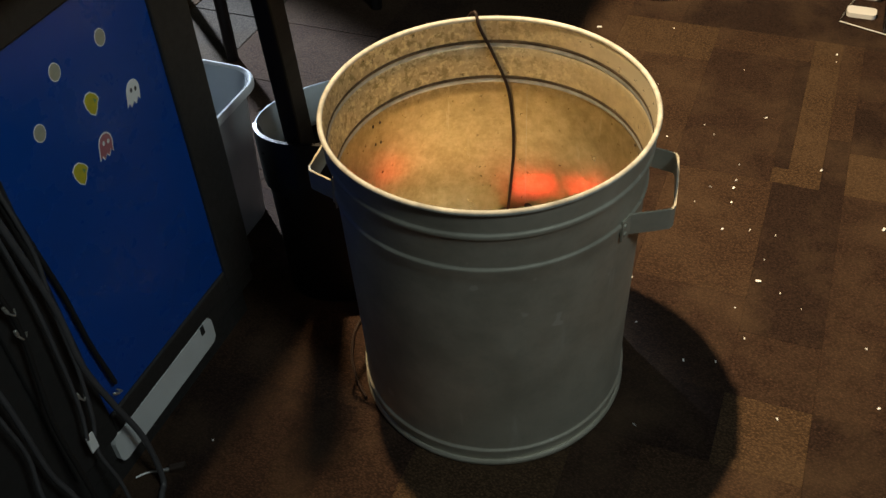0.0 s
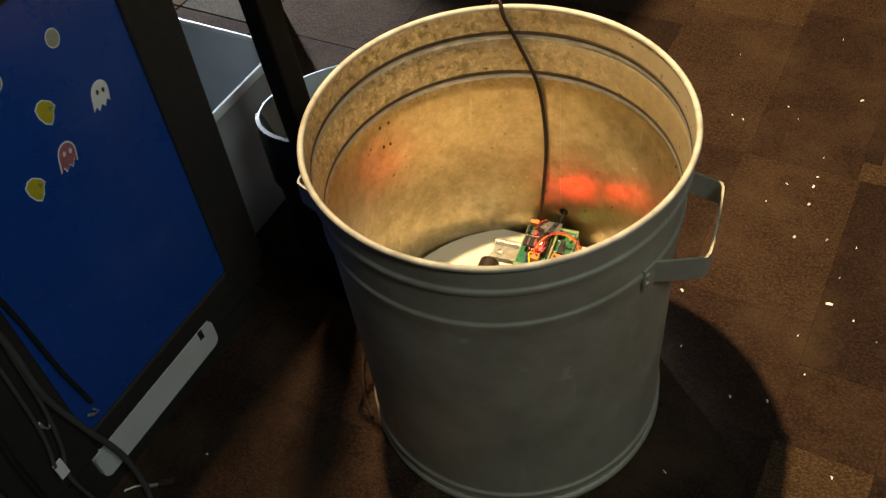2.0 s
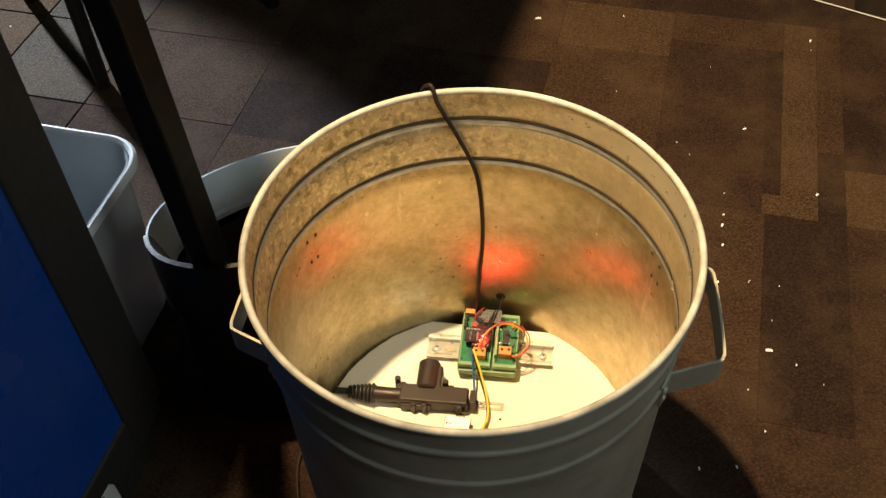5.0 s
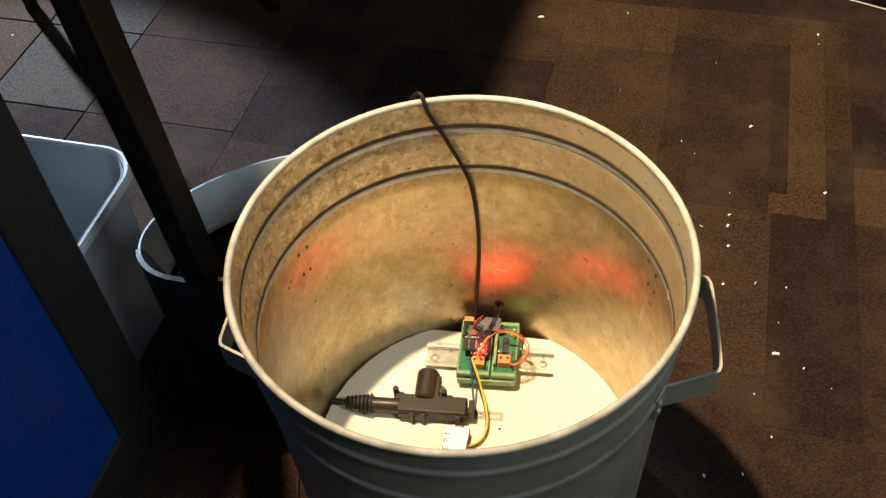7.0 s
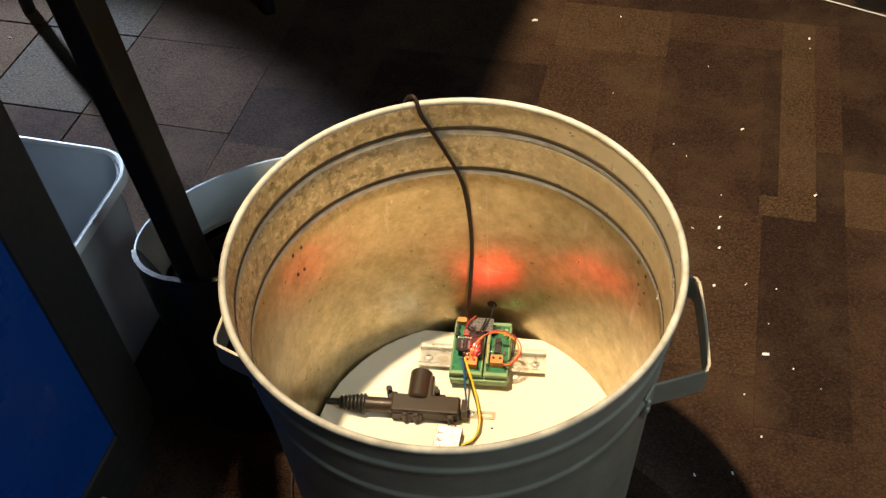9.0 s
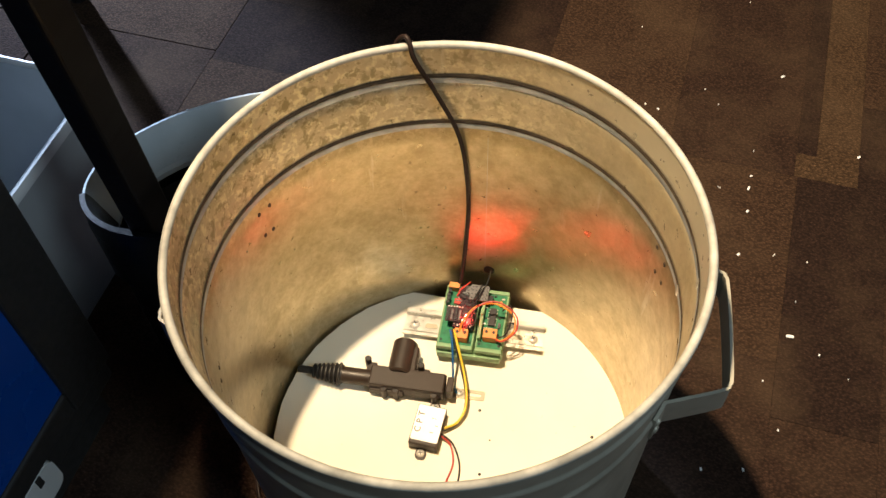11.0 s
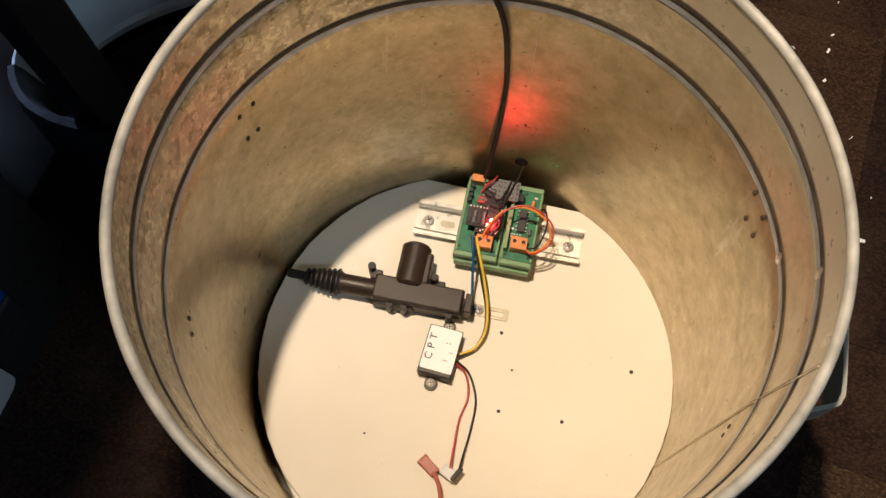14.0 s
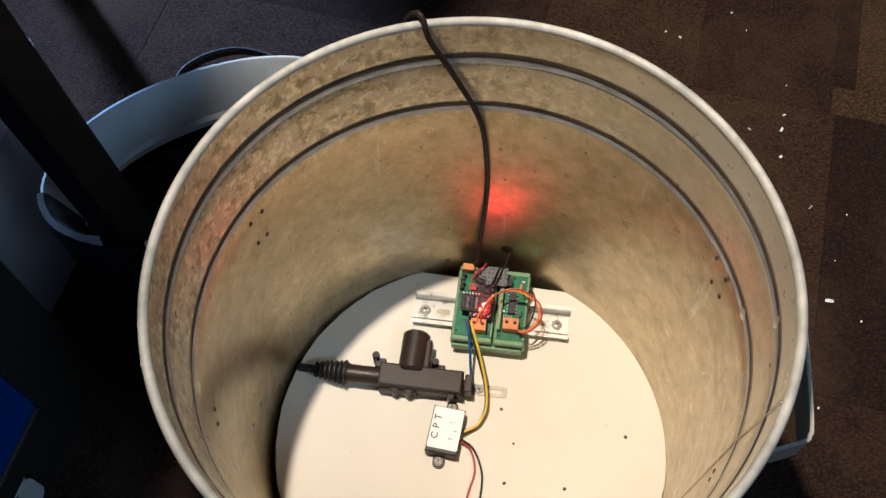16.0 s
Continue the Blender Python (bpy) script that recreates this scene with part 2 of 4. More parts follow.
def thing(name, m, label, category, group="", kind=""):
    ob = new(name)
    ob.empty_display_size = 0.05
    ob.matrix_basis = m
    return tagged(ob, label, category, group, kind)


def box(x0, x1, y0, y1, z0, z1, bevel=0.0, bm=None, segments=2):
    b = bmesh.new()
    bmesh.ops.create_cube(b, size=1.0, matrix=Matrix.LocRotScale(((x0 + x1) / 2, (y0 + y1) / 2, (z0 + z1) / 2), None, (x1 - x0, y1 - y0, z1 - z0)))
    if bevel:
        bmesh.ops.bevel(b, geom=b.edges[:], offset=bevel, segments=segments, profile=0.5, affect="EDGES")
    return join(bm, b)


def join(bm, b):
    if bm is None:
        return b
    me = bpy.data.meshes.new("scrap")
    b.to_mesh(me)
    b.free()
    bm.from_mesh(me)
    bpy.data.meshes.remove(me)
    return bm


def moved(b, m):
    bmesh.ops.transform(b, matrix=m, verts=b.verts)
    return b


def lathe(profile, steps=128, closed=False, bm=None, squash=None):
    """Turns (radius, z) pairs round the z axis. closed: the last pair meets the first."""
    b = bmesh.new()
    rings = []
    for r, z in profile:
        if r < 1e-6:
            rings.append([b.verts.new((0, 0, z))] * steps)
        else:
            ring = []
            for i in range(steps):
                a = 2 * math.pi * i / steps
                k = squash(a) if squash else 1.0
                ring.append(b.verts.new((r * k * math.cos(a), r * k * math.sin(a), z)))
            rings.append(ring)
    pairs = list(zip(rings, rings[1:])) + ([(rings[-1], rings[0])] if closed else [])
    for lo, hi in pairs:
        for i in range(steps):
            j = (i + 1) % steps
            corners = []
            for v in (lo[i], lo[j], hi[j], hi[i]):
                if v not in corners:
                    corners.append(v)
            if len(corners) > 2:
                b.faces.new(corners)
    bmesh.ops.recalc_face_normals(b, faces=b.faces)
    return join(bm, b)


def cylinder(r, length, axis="z", at=(0, 0, 0), steps=24, bevel=0.0, bm=None):
    e = bevel
    prof = [(0, 0), (r - e, 0), (r, e), (r, length - e), (r - e, length), (0, length)] if e else [(0, 0), (r, 0), (r, length), (0, length)]
    b = lathe(prof, steps)
    turn = {"z": Matrix.Identity(4), "x": pose(0, 0, 0, 0, 90, 0), "y": pose(0, 0, 0, -90, 0, 0)}[axis]
    moved(b, Matrix.Translation(at) @ turn)
    return join(bm, b)


def smooth_path(points, steps=8):
    pts = [Vector(p) for p in points]
    pts = [2 * pts[0] - pts[1]] + pts + [2 * pts[-1] - pts[-2]]
    out = []
    for i in range(1, len(pts) - 2):
        a, b, c, d = pts[i - 1:i + 3]
        for k in range(steps):
            t = k / steps
            out.append(0.5 * (2 * b + (c - a) * t + (2 * a - 5 * b + 4 * c - d) * t * t + (3 * b - a - 3 * c + d) * t ** 3))
    return out + [pts[-2]]


def tube(points, radius, steps=8, sides=10, bm=None, smooth=True):
    """A round cord along a path."""
    path = smooth_path(points, steps) if smooth else [Vector(p) for p in points]
    b = bmesh.new()
    rings = []
    side = Vector((0, 0, 1))
    for i, p in enumerate(path):
        way = (path[min(i + 1, len(path) - 1)] - path[max(i - 1, 0)]).normalized()
        side = side - way * side.dot(way)
        if side.length < 1e-4:
            side = way.orthogonal()
        side.normalize()
        other = way.cross(side)
        rings.append([b.verts.new(p + radius * (math.cos(a) * side + math.sin(a) * other)) for a in (2 * math.pi * k / sides for k in range(sides))])
    for lo, hi in zip(rings, rings[1:]):
        for k in range(sides):
            b.faces.new((lo[k], lo[(k + 1) % sides], hi[(k + 1) % sides], hi[k]))
    b.faces.new(rings[0][::-1])
    b.faces.new(rings[-1])
    bmesh.ops.recalc_face_normals(b, faces=b.faces)
    return join(bm, b)


def strap(points, width, thick, bm=None, steps=4):
    """A flat band with its width along z, bent along a path."""
    path = smooth_path(points, steps)
    b = bmesh.new()
    rings = []
    for i, p in enumerate(path):
        way = (path[min(i + 1, len(path) - 1)] - path[max(i - 1, 0)]).normalized()
        n = way.cross(Vector((0, 0, 1))).normalized() * thick / 2
        u = Vector((0, 0, width / 2))
        rings.append([b.verts.new(p + q) for q in (n - u, n + u, -n + u, -n - u)])
    for lo, hi in zip(rings, rings[1:]):
        for k in range(4):
            b.faces.new((lo[k], lo[(k + 1) % 4], hi[(k + 1) % 4], hi[k]))
    b.faces.new(rings[0][::-1])
    b.faces.new(rings[-1])
    bmesh.ops.recalc_face_normals(b, faces=b.faces)
    return join(bm, b)


def rounded_outline(x0, x1, y0, y1, r, steps=6):
    out = []
    for cx, cy, a0 in ((x1 - r, y1 - r, 0), (x0 + r, y1 - r, 90), (x0 + r, y0 + r, 180), (x1 - r, y0 + r, 270)):
        for k in range(steps + 1):
            a = radians(a0 + 90 * k / steps)
            out.append((cx + r * math.cos(a), cy + r * math.sin(a)))
    return out


def loft(outlines, cap_start=True, cap_end=True, bm=None):
    """Skins equal outlines of (x, y, z) points, one after another."""
    b = bmesh.new()
    rings = [[b.verts.new(p) for p in ring] for ring in outlines]
    n = len(rings[0])
    for lo, hi in zip(rings, rings[1:]):
        for k in range(n):
            b.faces.new((lo[k], lo[(k + 1) % n], hi[(k + 1) % n], hi[k]))
    if cap_start:
        b.faces.new(rings[0][::-1])
    if cap_end:
        b.faces.new(rings[-1])
    bmesh.ops.recalc_face_normals(b, faces=b.faces)
    return join(bm, b)


def plate(outline, z0, z1, bm=None):
    return loft([[(x, y, z0) for x, y in outline], [(x, y, z1) for x, y in outline]], bm=bm)


def screw_head(name, at, r, parent, material=None):
    b = lathe([(0, 0), (r, 0), (r, r * 0.25), (r * 0.8, r * 0.5), (r * 0.4, r * 0.62), (0, r * 0.64)], 20)
    moved(b, Matrix.Translation(at))
    head = part(name, b, material or SCREW, parent, smooth=True)
    b = box(-r * 0.55, r * 0.55, -r * 0.11, r * 0.11, r * 0.5, r * 0.68)
    box(-r * 0.11, r * 0.11, -r * 0.55, r * 0.55, r * 0.5, r * 0.681, bm=b)
    moved(b, Matrix.Translation(at) @ pose(0, 0, 0, 0, 0, 24))
    if head.parent.parent is None:
        part("cross_slot", b, CHIP, head, "dark cross recess")
    else:
        me = bpy.data.meshes.new("slot")
        b.to_mesh(me)
        b.free()
        bm = bmesh.new()
        bm.from_mesh(head.data)
        first = len(bm.faces)
        bm.from_mesh(me)
        bm.faces.ensure_lookup_table()
        for f in bm.faces[first:]:
            f.material_index = 1
        bm.to_mesh(head.data)
        bm.free()
        bpy.data.meshes.remove(me)
        head.data.materials.append(CHIP)
    return head


# ---------------------------------------------------------------- the room
ROOM = (-3.2, 3.0, -3.0, 3.4, 3.0)
x0, x1, y0, y1, top = ROOM
tagged(part("wall_west", box(x0 - 0.1, x0, y0, y1, -0.1, top), WALL_PAINT), "plain grey painted wall of the dim room", "wall", kind="structure")
tagged(part("wall_east", box(x1, x1 + 0.1, y0, y1, -0.1, top), WALL_PAINT), "plain grey painted wall of the dim room", "wall", kind="structure")
tagged(part("wall_south", box(x0 - 0.1, x1 + 0.1, y0 - 0.1, y0, -0.1, top), WALL_PAINT), "plain grey painted wall of the dim room", "wall", kind="structure")
tagged(part("wall_north", box(x0 - 0.1, x1 + 0.1, y1, y1 + 0.1, -0.1, top), WALL_PAINT), "plain grey painted wall of the dim room", "wall", kind="structure")
tagged(part("ceiling", box(x0 - 0.1, x1 + 0.1, y0 - 0.1, y1 + 0.1, top, top + 0.1), CEILING_PAINT), "plain white painted ceiling of the room", "ceiling", kind="structure")
floor = tagged(part("floor", box(x0 - 0.1, x1 + 0.1, y0 - 0.1, y1 + 0.1, -0.1, -0.007), CARPET), "dark brown patchwork carpet floor in rectangles", "floor", kind="structure")


# ---------------------------------------------------------------- the steel can
def can_radius(z):
    """The can's wall radius, which widens upwards."""
    return float(np.interp(z, (0.0, 0.10, 0.365, 0.42, 0.455), (0.1822, 0.1815, 0.1878, 0.1915, 0.1934)))


RIM_Z, BEADS = 0.4515, ((0.3635, 0.0026), (0.4160, 0.0026))


def can_profile(offset):
    pts = []
    z = 0.004
    while z < RIM_Z + 1e-6:
        r = can_radius(z)
        for bz, depth in BEADS + ((0.028, 0.003),):
            r += depth * math.exp(-((z - bz) / 0.0042) ** 4)
        pts.append((r + offset, z))
        z += 0.0011 if any(abs(z - bz) < 0.010 for bz, _ in BEADS + ((0.028, 0),)) else 0.012
    pts.append((can_radius(RIM_Z) - 0.001 + offset, RIM_Z))
    return pts


can = thing("metal_can", pose(0.001, 0, 0), "round galvanized steel can with rolled rim standing on the carpet", "metal can")


def dented(a):
    return 1 + 0.003 * math.sin(2 * a + 0.6) + 0.0015 * math.sin(5 * a + 1.0)


part("body", lathe(can_profile(0.0) + can_profile(-0.0005)[::-1], 160, closed=True, squash=dented), STEEL, can, smooth=True)
part("inner_wall", lathe(can_profile(-0.0006) + can_profile(-0.0012)[::-1], 160, closed=True, squash=dented), STEEL_IN, can, "weathered inner wall, the warm lamp's gold in its colour", smooth=True)
ring = [(can_radius(RIM_Z) + 0.0010 + 0.0032 * math.cos(a), RIM_Z + 0.0036 * math.sin(a)) for a in (2 * math.pi * k / 12 for k in range(12))]
part("rim", lathe(ring, 160, closed=True, squash=dented), ZINC, can, "rolled steel rim", smooth=True)
part("can_bottom", lathe([(0, 0.012), (0.1808, 0.012), (0.1808, 0.0145), (0, 0.0145)], 96), STEEL, can)
foot = [(0.1825 + 0.004 * math.cos(a), 0.005 + 0.005 * math.sin(a)) for a in (2 * math.pi * k / 10 for k in range(10))]
part("foot_ring", lathe(foot, 128, closed=True), STEEL, can, smooth=True)


def can_handle(corners, z):
    """A flat strap bent square, with two riveted ends on the can's wall; corners: (x, y) of its four bends."""
    a1, c1, c2, a2 = (Vector((x, y, z)) for x, y in corners)

    def along(p, turn):
        r, a = can_radius(z) + 0.0028, math.atan2(p.y, p.x) + turn
        return Vector((r * math.cos(a), r * math.sin(a), z))

    sign = 1 if (a1.x * c2.y - a1.y * c2.x) < 0 else -1
    e1, e2 = along(a1, 0.09 * sign), along(a2, -0.09 * sign)
    w1, w2 = along(a1, 0), along(a2, 0)
    pts = [e1, e1.lerp(w1, 0.6), w1, w1.lerp(c1, 0.12), w1.lerp(c1, 0.85), c1.lerp(w1, 0.04).lerp(c2, 0.03), c1.lerp(c2, 0.10), c1.lerp(c2, 0.5) * 1.004, c1.lerp(c2, 0.90), c2.lerp(w2, 0.04).lerp(c1, 0.03), w2.lerp(c2, 0.85), w2.lerp(c2, 0.12), w2, e2.lerp(w2, 0.6), e2]
    for p in pts:
        p.z = z
    h = part("handle", strap(pts, 0.029, 0.0026), STEEL, can, "bent flat steel strap handle", smooth=True)
    for e in (e1.lerp(w1, 0.3), e2.lerp(w2, 0.3)):
        a = math.atan2(e.y, e.x)
        for dz in (-0.006, 0.006):
            b = lathe([(0.0035, 0), (0.003, 0.0018), (0, 0.0025)], 12)
            moved(b, Matrix.Translation((e.x + 0.001 * math.cos(a), e.y + 0.001 * math.sin(a), z + dz)) @ pose(0, 0, 0, 0, 90, math.degrees(a)).to_3x3().to_4x4())
            part("rivet", b, STEEL, h)


can_handle(((0.172, 0.084), (0.213, 0.078), (0.2290, -0.022), (0.183, -0.047)), 0.357)
can_handle(((-0.181, 0.044), (-0.214, 0.030), (-0.206, -0.082), (-0.163, -0.092)), 0.353)

# rust-stained rivet holes in groups of four, and the cord hole
RIVETS = ((160.7, 0.345), (164.9, 0.346), (161.7, 0.315), (164.9, 0.317), (27.7, 0.353), (33.0, 0.355), (30.9, 0.3295), (26.8, 0.3315), (206.7, 0.310), (209.7, 0.305), (-13.1, 0.323), (-14.8, 0.319))
for a0, z0 in RIVETS:
    a = radians(a0)
    r = can_radius(z0) - 0.0012
    b = lathe([(0, 0), (0.0021, 0), (0.0015, 0.0007), (0, 0.0009)], 10)
    moved(b, Matrix.Translation((r * math.cos(a), r * math.sin(a), z0)) @ pose(0, 0, 0, 0, -90, math.degrees(a)).to_3x3().to_4x4() @ Matrix.Diagonal((1.3, 0.9, 1, 1)))
    part("rivet_end", b, DIRT_SHADE, can, "rust-dark rivet end")
a = radians(92.0)
b = lathe([(0, 0), (0.006, 0), (0.006, 0.0012), (0.0045, 0.0016), (0, 0.0016)], 16)
moved(b, Matrix.Translation((0.1815 * math.cos(a), 0.1815 * math.sin(a), 0.148)) @ pose(0, 0, 0, 0, -90, math.degrees(a)).to_3x3().to_4x4())
part("grommet", b, RUBBER, can)

# each groove's dirt and shade as a dark strip, its cool sheen as a pale one
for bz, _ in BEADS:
    for dz, thick, mat, label in ((0.0044, 0.0046, DIRT_SHADE, "dark line above the groove, dirt and painted shade"), (-0.0012, 0.0056, GROOVE_SHEEN, "pale strip painting the groove's cool sheen")):
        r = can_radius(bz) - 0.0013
        part("dirt_shading_line", lathe([(r, bz + dz - thick / 2), (r - 0.0002, bz + dz - thick / 3), (r - 0.0002, bz + dz + thick / 3), (r, bz + dz + thick / 2)], 160, squash=dented), mat, can, label, smooth=True)

# solder lumps where the beads were closed, and the lap seam down the back
for bz, _ in BEADS:
    a = radians({BEADS[0][0]: 17.9}.get(bz, 9.0))
    b = lathe([(0.0, 0.0), (0.0065, 0.0), (0.005, 0.0014), (0.0, 0.002)], 12)
    moved(b, Matrix.Translation(((can_radius(bz) - 0.0005) * math.cos(a), (can_radius(bz) - 0.0005) * math.sin(a), bz)) @ pose(0, 0, 0, 0, -90, math.degrees(a)).to_3x3().to_4x4() @ Matrix.Diagonal((1.0, 0.55, 0.7, 1)))
    part("solder_lump", b, ALU, can, "bright solder lump", smooth=True)
seam = []
for z in (0.115, 0.18, 0.25, 0.33, 0.350):
    r = can_radius(z) - 0.0012
    seam.append((r * math.cos(radians(93.5)), r * math.sin(radians(93.5)), z))
side_seam, side_dirt = [], []
for z in (0.106, 0.16, 0.22, 0.28, 0.34, 0.357, 0.378, 0.408, 0.432, 0.447):
    r = can_radius(z) - 0.0012
    side_seam.append((r * math.cos(radians(-10.4)), r * math.sin(radians(-10.4)), z))
    side_dirt.append((r * math.cos(radians(-10.1)), r * math.sin(radians(-10.1)), z))
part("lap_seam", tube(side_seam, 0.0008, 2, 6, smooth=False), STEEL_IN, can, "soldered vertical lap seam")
part("dirt_shading_line", tube(side_dirt, 0.0005, 2, 6, smooth=False), DIRT_SHADE, can, "thin dirt line along the seam")
part("lap_seam", tube(seam, 0.0005, 2, 6, smooth=False), STEEL, can, "thin vertical lap seam")

# the false floor inside
DISC = 0.1048
ON_BOARD = Matrix.Translation((0.0042, 0.0033, DISC)) @ Matrix.Scale(0.967, 4)
false_floor = thing("round_board", pose(0.0034, 0.0030, DISC), "round cream painted board set inside the steel can", "board")


def ragged(a):
    return 1 + 0.002 * math.sin(23 * a) * math.sin(7 * a + 1) + 0.0015 * math.sin(61 * a)


b = lathe([(0, -0.012), (0.1785, -0.012), (0.1785, -0.001), (0.1778, 0), (0, 0)], 220, squash=ragged)
# the back of the board is sawn off straight
saw = Vector((-0.098, 0.988, 0.0))
bmesh.ops.bisect_plane(b, geom=b.verts[:] + b.edges[:] + b.faces[:], plane_co=saw * 0.1635, plane_no=saw, clear_outer=True)
bmesh.ops.holes_fill(b, edges=[e for e in b.edges if e.is_boundary])
part("board_disc", b, BOARD, false_floor)
for a in (30, 150, 270):
    b = box(-0.02, 0.02, -0.02, 0.02, 0.0145 - DISC, -0.012)
    moved(b, Matrix.Translation((0.12 * math.cos(radians(a)), 0.12 * math.sin(radians(a)), 0)))
    part("support_block", b, TAN_WOOD, false_floor)
for hx, hy, hr in ((0.021, 0.036, 0.0016), (0.141, 0.039, 0.0017), (0.040, -0.033, 0.0016), (0.095, -0.024, 0.0016), (0.040, 0.006, 0.0011), (-0.064, -0.089, 0.001)):
    b = lathe([(0, 0.0), (hr, 0.0), (hr * 0.7, 0.0004), (0, 0.0004)], 12)
    moved(b, Matrix.Translation((0.967 * hx + 0.0008, 0.967 * hy + 0.0003, 0)))
    part("screw_hole", b, INK, false_floor, "small dark pilot hole")

# ---------------------------------------------------------------- things on the board
RAIL = ON_BOARD @ pose(-0.0115, 0.127, 0, 0, 0, 7.4)
rail = thing("mounting_rail", RAIL, "slotted zinc plated mounting rail screwed to the board", "rail")
L = 0.078
prof = [(-0.0175, 0.0075), (-0.0135, 0.0075), (-0.0125, 0.0065), (-0.0125, 0.001), (-0.0115, 0), (0.0115, 0), (0.0125, 0.001), (0.0125, 0.0065), (0.0135, 0.0075), (0.0175, 0.0075)]
b = bmesh.new()
inner = [(y, z + 0.001) for y, z in prof]
for i in range(len(prof)):
    inner[i] = (prof[i][0] * (0.93 if 2 <= i <= 7 else 1.0), prof[i][1] + 0.001)
loop = prof + inner[::-1]
b = loft([[(-L, y, z) for y, z in loop], [(L, y, z) for y, z in loop]])
part("rail_body", b, ALU, rail)
for sx in (-0.0665, 0.0665):
    screw_head("screw", (sx, 0, 0.001), 0.0052, rail)
for sx in (-0.048, 0.048):
    part("slot", plate(rounded_outline(sx - 0.007, sx + 0.007, -0.003, 0.003, 0.0028), 0.001, 0.0014), STRAP, rail)

module = thing("control_module", RAIL @ pose(0, 0, 0.0085), "green rail-mounted circuit module with red glowing light", "circuit board")
zb = 0.0125
for lx0, lx1 in ((-0.0365, 0.0045), (0.0050, 0.036)):
    hld = box(lx0, lx1, -0.037, 0.040, 0.0, zb, 0.0015)
    part("holder", hld, GREEN, module, "green plastic rail holder")
    part("holder_lip", box(lx0 + 0.001, lx1 - 0.001, -0.0385, -0.0335, zb, zb + 0.006, 0.001), GREEN, module)
    part("holder_lip", box(lx0 + 0.001, lx1 - 0.001, 0.0365, 0.0415, zb, zb + 0.006, 0.001), GREEN, module)
    part("circuit_board", box(lx0 + 0.002, lx1 - 0.002, -0.033, 0.0365, zb + 0.003, zb + 0.0046), PCB, module)
    for sx in (lx0 + 0.001, lx1 - 0.003):
        part("side_lip", box(sx, sx + 0.002, -0.033, 0.0365, zb, zb + 0.0055, 0.0005), GREEN, module)
    for sx in (lx0 + 0.005, lx1 - 0.005):
        part("corner_hole", cylinder(0.0013, 0.0006, at=(sx, -0.029, zb + 0.0046), steps=10), INK, module)
part("holder_base", box(-0.035, 0.034, -0.041, -0.036, 0.0, 0.009, 0.001), GREEN, module)
zt = zb + 0.0046
bd = part("plug_in_board", box(-0.021, 0.001, -0.017, 0.034, zt + 0.008, zt + 0.0096), RED_PCB, module, "small red plug-in board")
for sx in (-0.0195, -0.0005):
    part("pin_header", box(sx - 0.0012, sx + 0.0012, -0.016, 0.033, zt, zt + 0.008), CHIP, module)
for k in range(9):
    for sx in (-0.0195, -0.0005):
        part("pin", box(sx - 0.0004, sx + 0.0004, -0.0145 + k * 0.0056, -0.0137 + k * 0.0056, zt + 0.0096, zt + 0.0118), SCREW, module)
part("chip", box(-0.0125, -0.0045, -0.0015, 0.0035, zt + 0.0096, zt + 0.0112, 0.0003), CHIP, bd)
part("usb_socket", box(-0.0135, -0.0065, 0.027, 0.036, zt + 0.0096, zt + 0.0125, 0.0005), GREY_CHIP, bd)
part("button", box(-0.012, -0.008, -0.0105, -0.007, zt + 0.0096, zt + 0.0112, 0.0004), PAPER, bd)
part("red_cap", box(-0.0235, -0.0165, 0.011, 0.018, zt + 0.0096, zt + 0.0125, 0.0006), RED_WIRE, bd)
led = part("led", lathe([(0, -0.0022), (0.0015, -0.0015), (0.0022, 0), (0.0015, 0.0015), (0, 0.0022)], 12), LED, bd, "glowing red light")
led.location = (-0.0066, -0.0055, zt + 0.0150)
sub = part("sensor_board", box(-0.0300, -0.0130, -0.012, 0.008, zt + 0.011, zt + 0.0122), RED_PCB, module, "small dark plug-in board")
for k in range(4):
    part("silver_part", box(-0.0285 + 0.0042 * k, -0.0262 + 0.0042 * k, -0.010, 0.0055 - 0.003 * (k % 2), zt + 0.0122, zt + 0.0138, 0.0003), GREY_CHIP if k % 2 else CHIP, sub)
for k in range(6):
    part("small_part", box(-0.029 + 0.003 * k, -0.0275 + 0.003 * k, 0.0060, 0.0074, zt + 0.0122, zt + 0.0131), PAPER if k % 3 == 0 else SCREW, sub)
for k, (px, py) in enumerate(((-0.006, 0.016), (-0.003, 0.022), (-0.012, 0.019), (-0.009, 0.024), (-0.004, 0.010), (-0.015, 0.015))):
    b = cylinder(0.0015, 0.0075, "y", (0, 0, 0), 10, 0.0004)
    moved(b, pose(px, py, zt + 0.0115, 0, 0, 35 + 11 * k))
    part("glass_part", b, GREY_CHIP if k % 2 else CHIP, bd)
for k in range(7):
    part("small_part", box(-0.0165 + 0.0023 * k, -0.0152 + 0.0023 * k, -0.0155 + 0.0012 * (k % 3), -0.0143 + 0.0012 * (k % 3), zt + 0.0096, zt + 0.0104), (PAPER, SCREW, CHIP)[k % 3], bd)
for k in range(9):
    part("solder_joint", cylinder(0.0007, 0.0006, at=(0.0125 + 0.0026 * (k % 5), -0.0105 + 0.0025 * (k // 5), zt), steps=8), SCREW, module)
for k, (px, py) in enumerate(((0.012, -0.003), (0.028, 0.006), (0.029, 0.031), (0.0125, 0.018), (0.020, 0.034))):
    part("small_part", box(px - 0.0016, px + 0.0016, py - 0.0009, py + 0.0009, zt, zt + 0.0012), (PAPER, CHIP, SCREW)[k % 3], module)
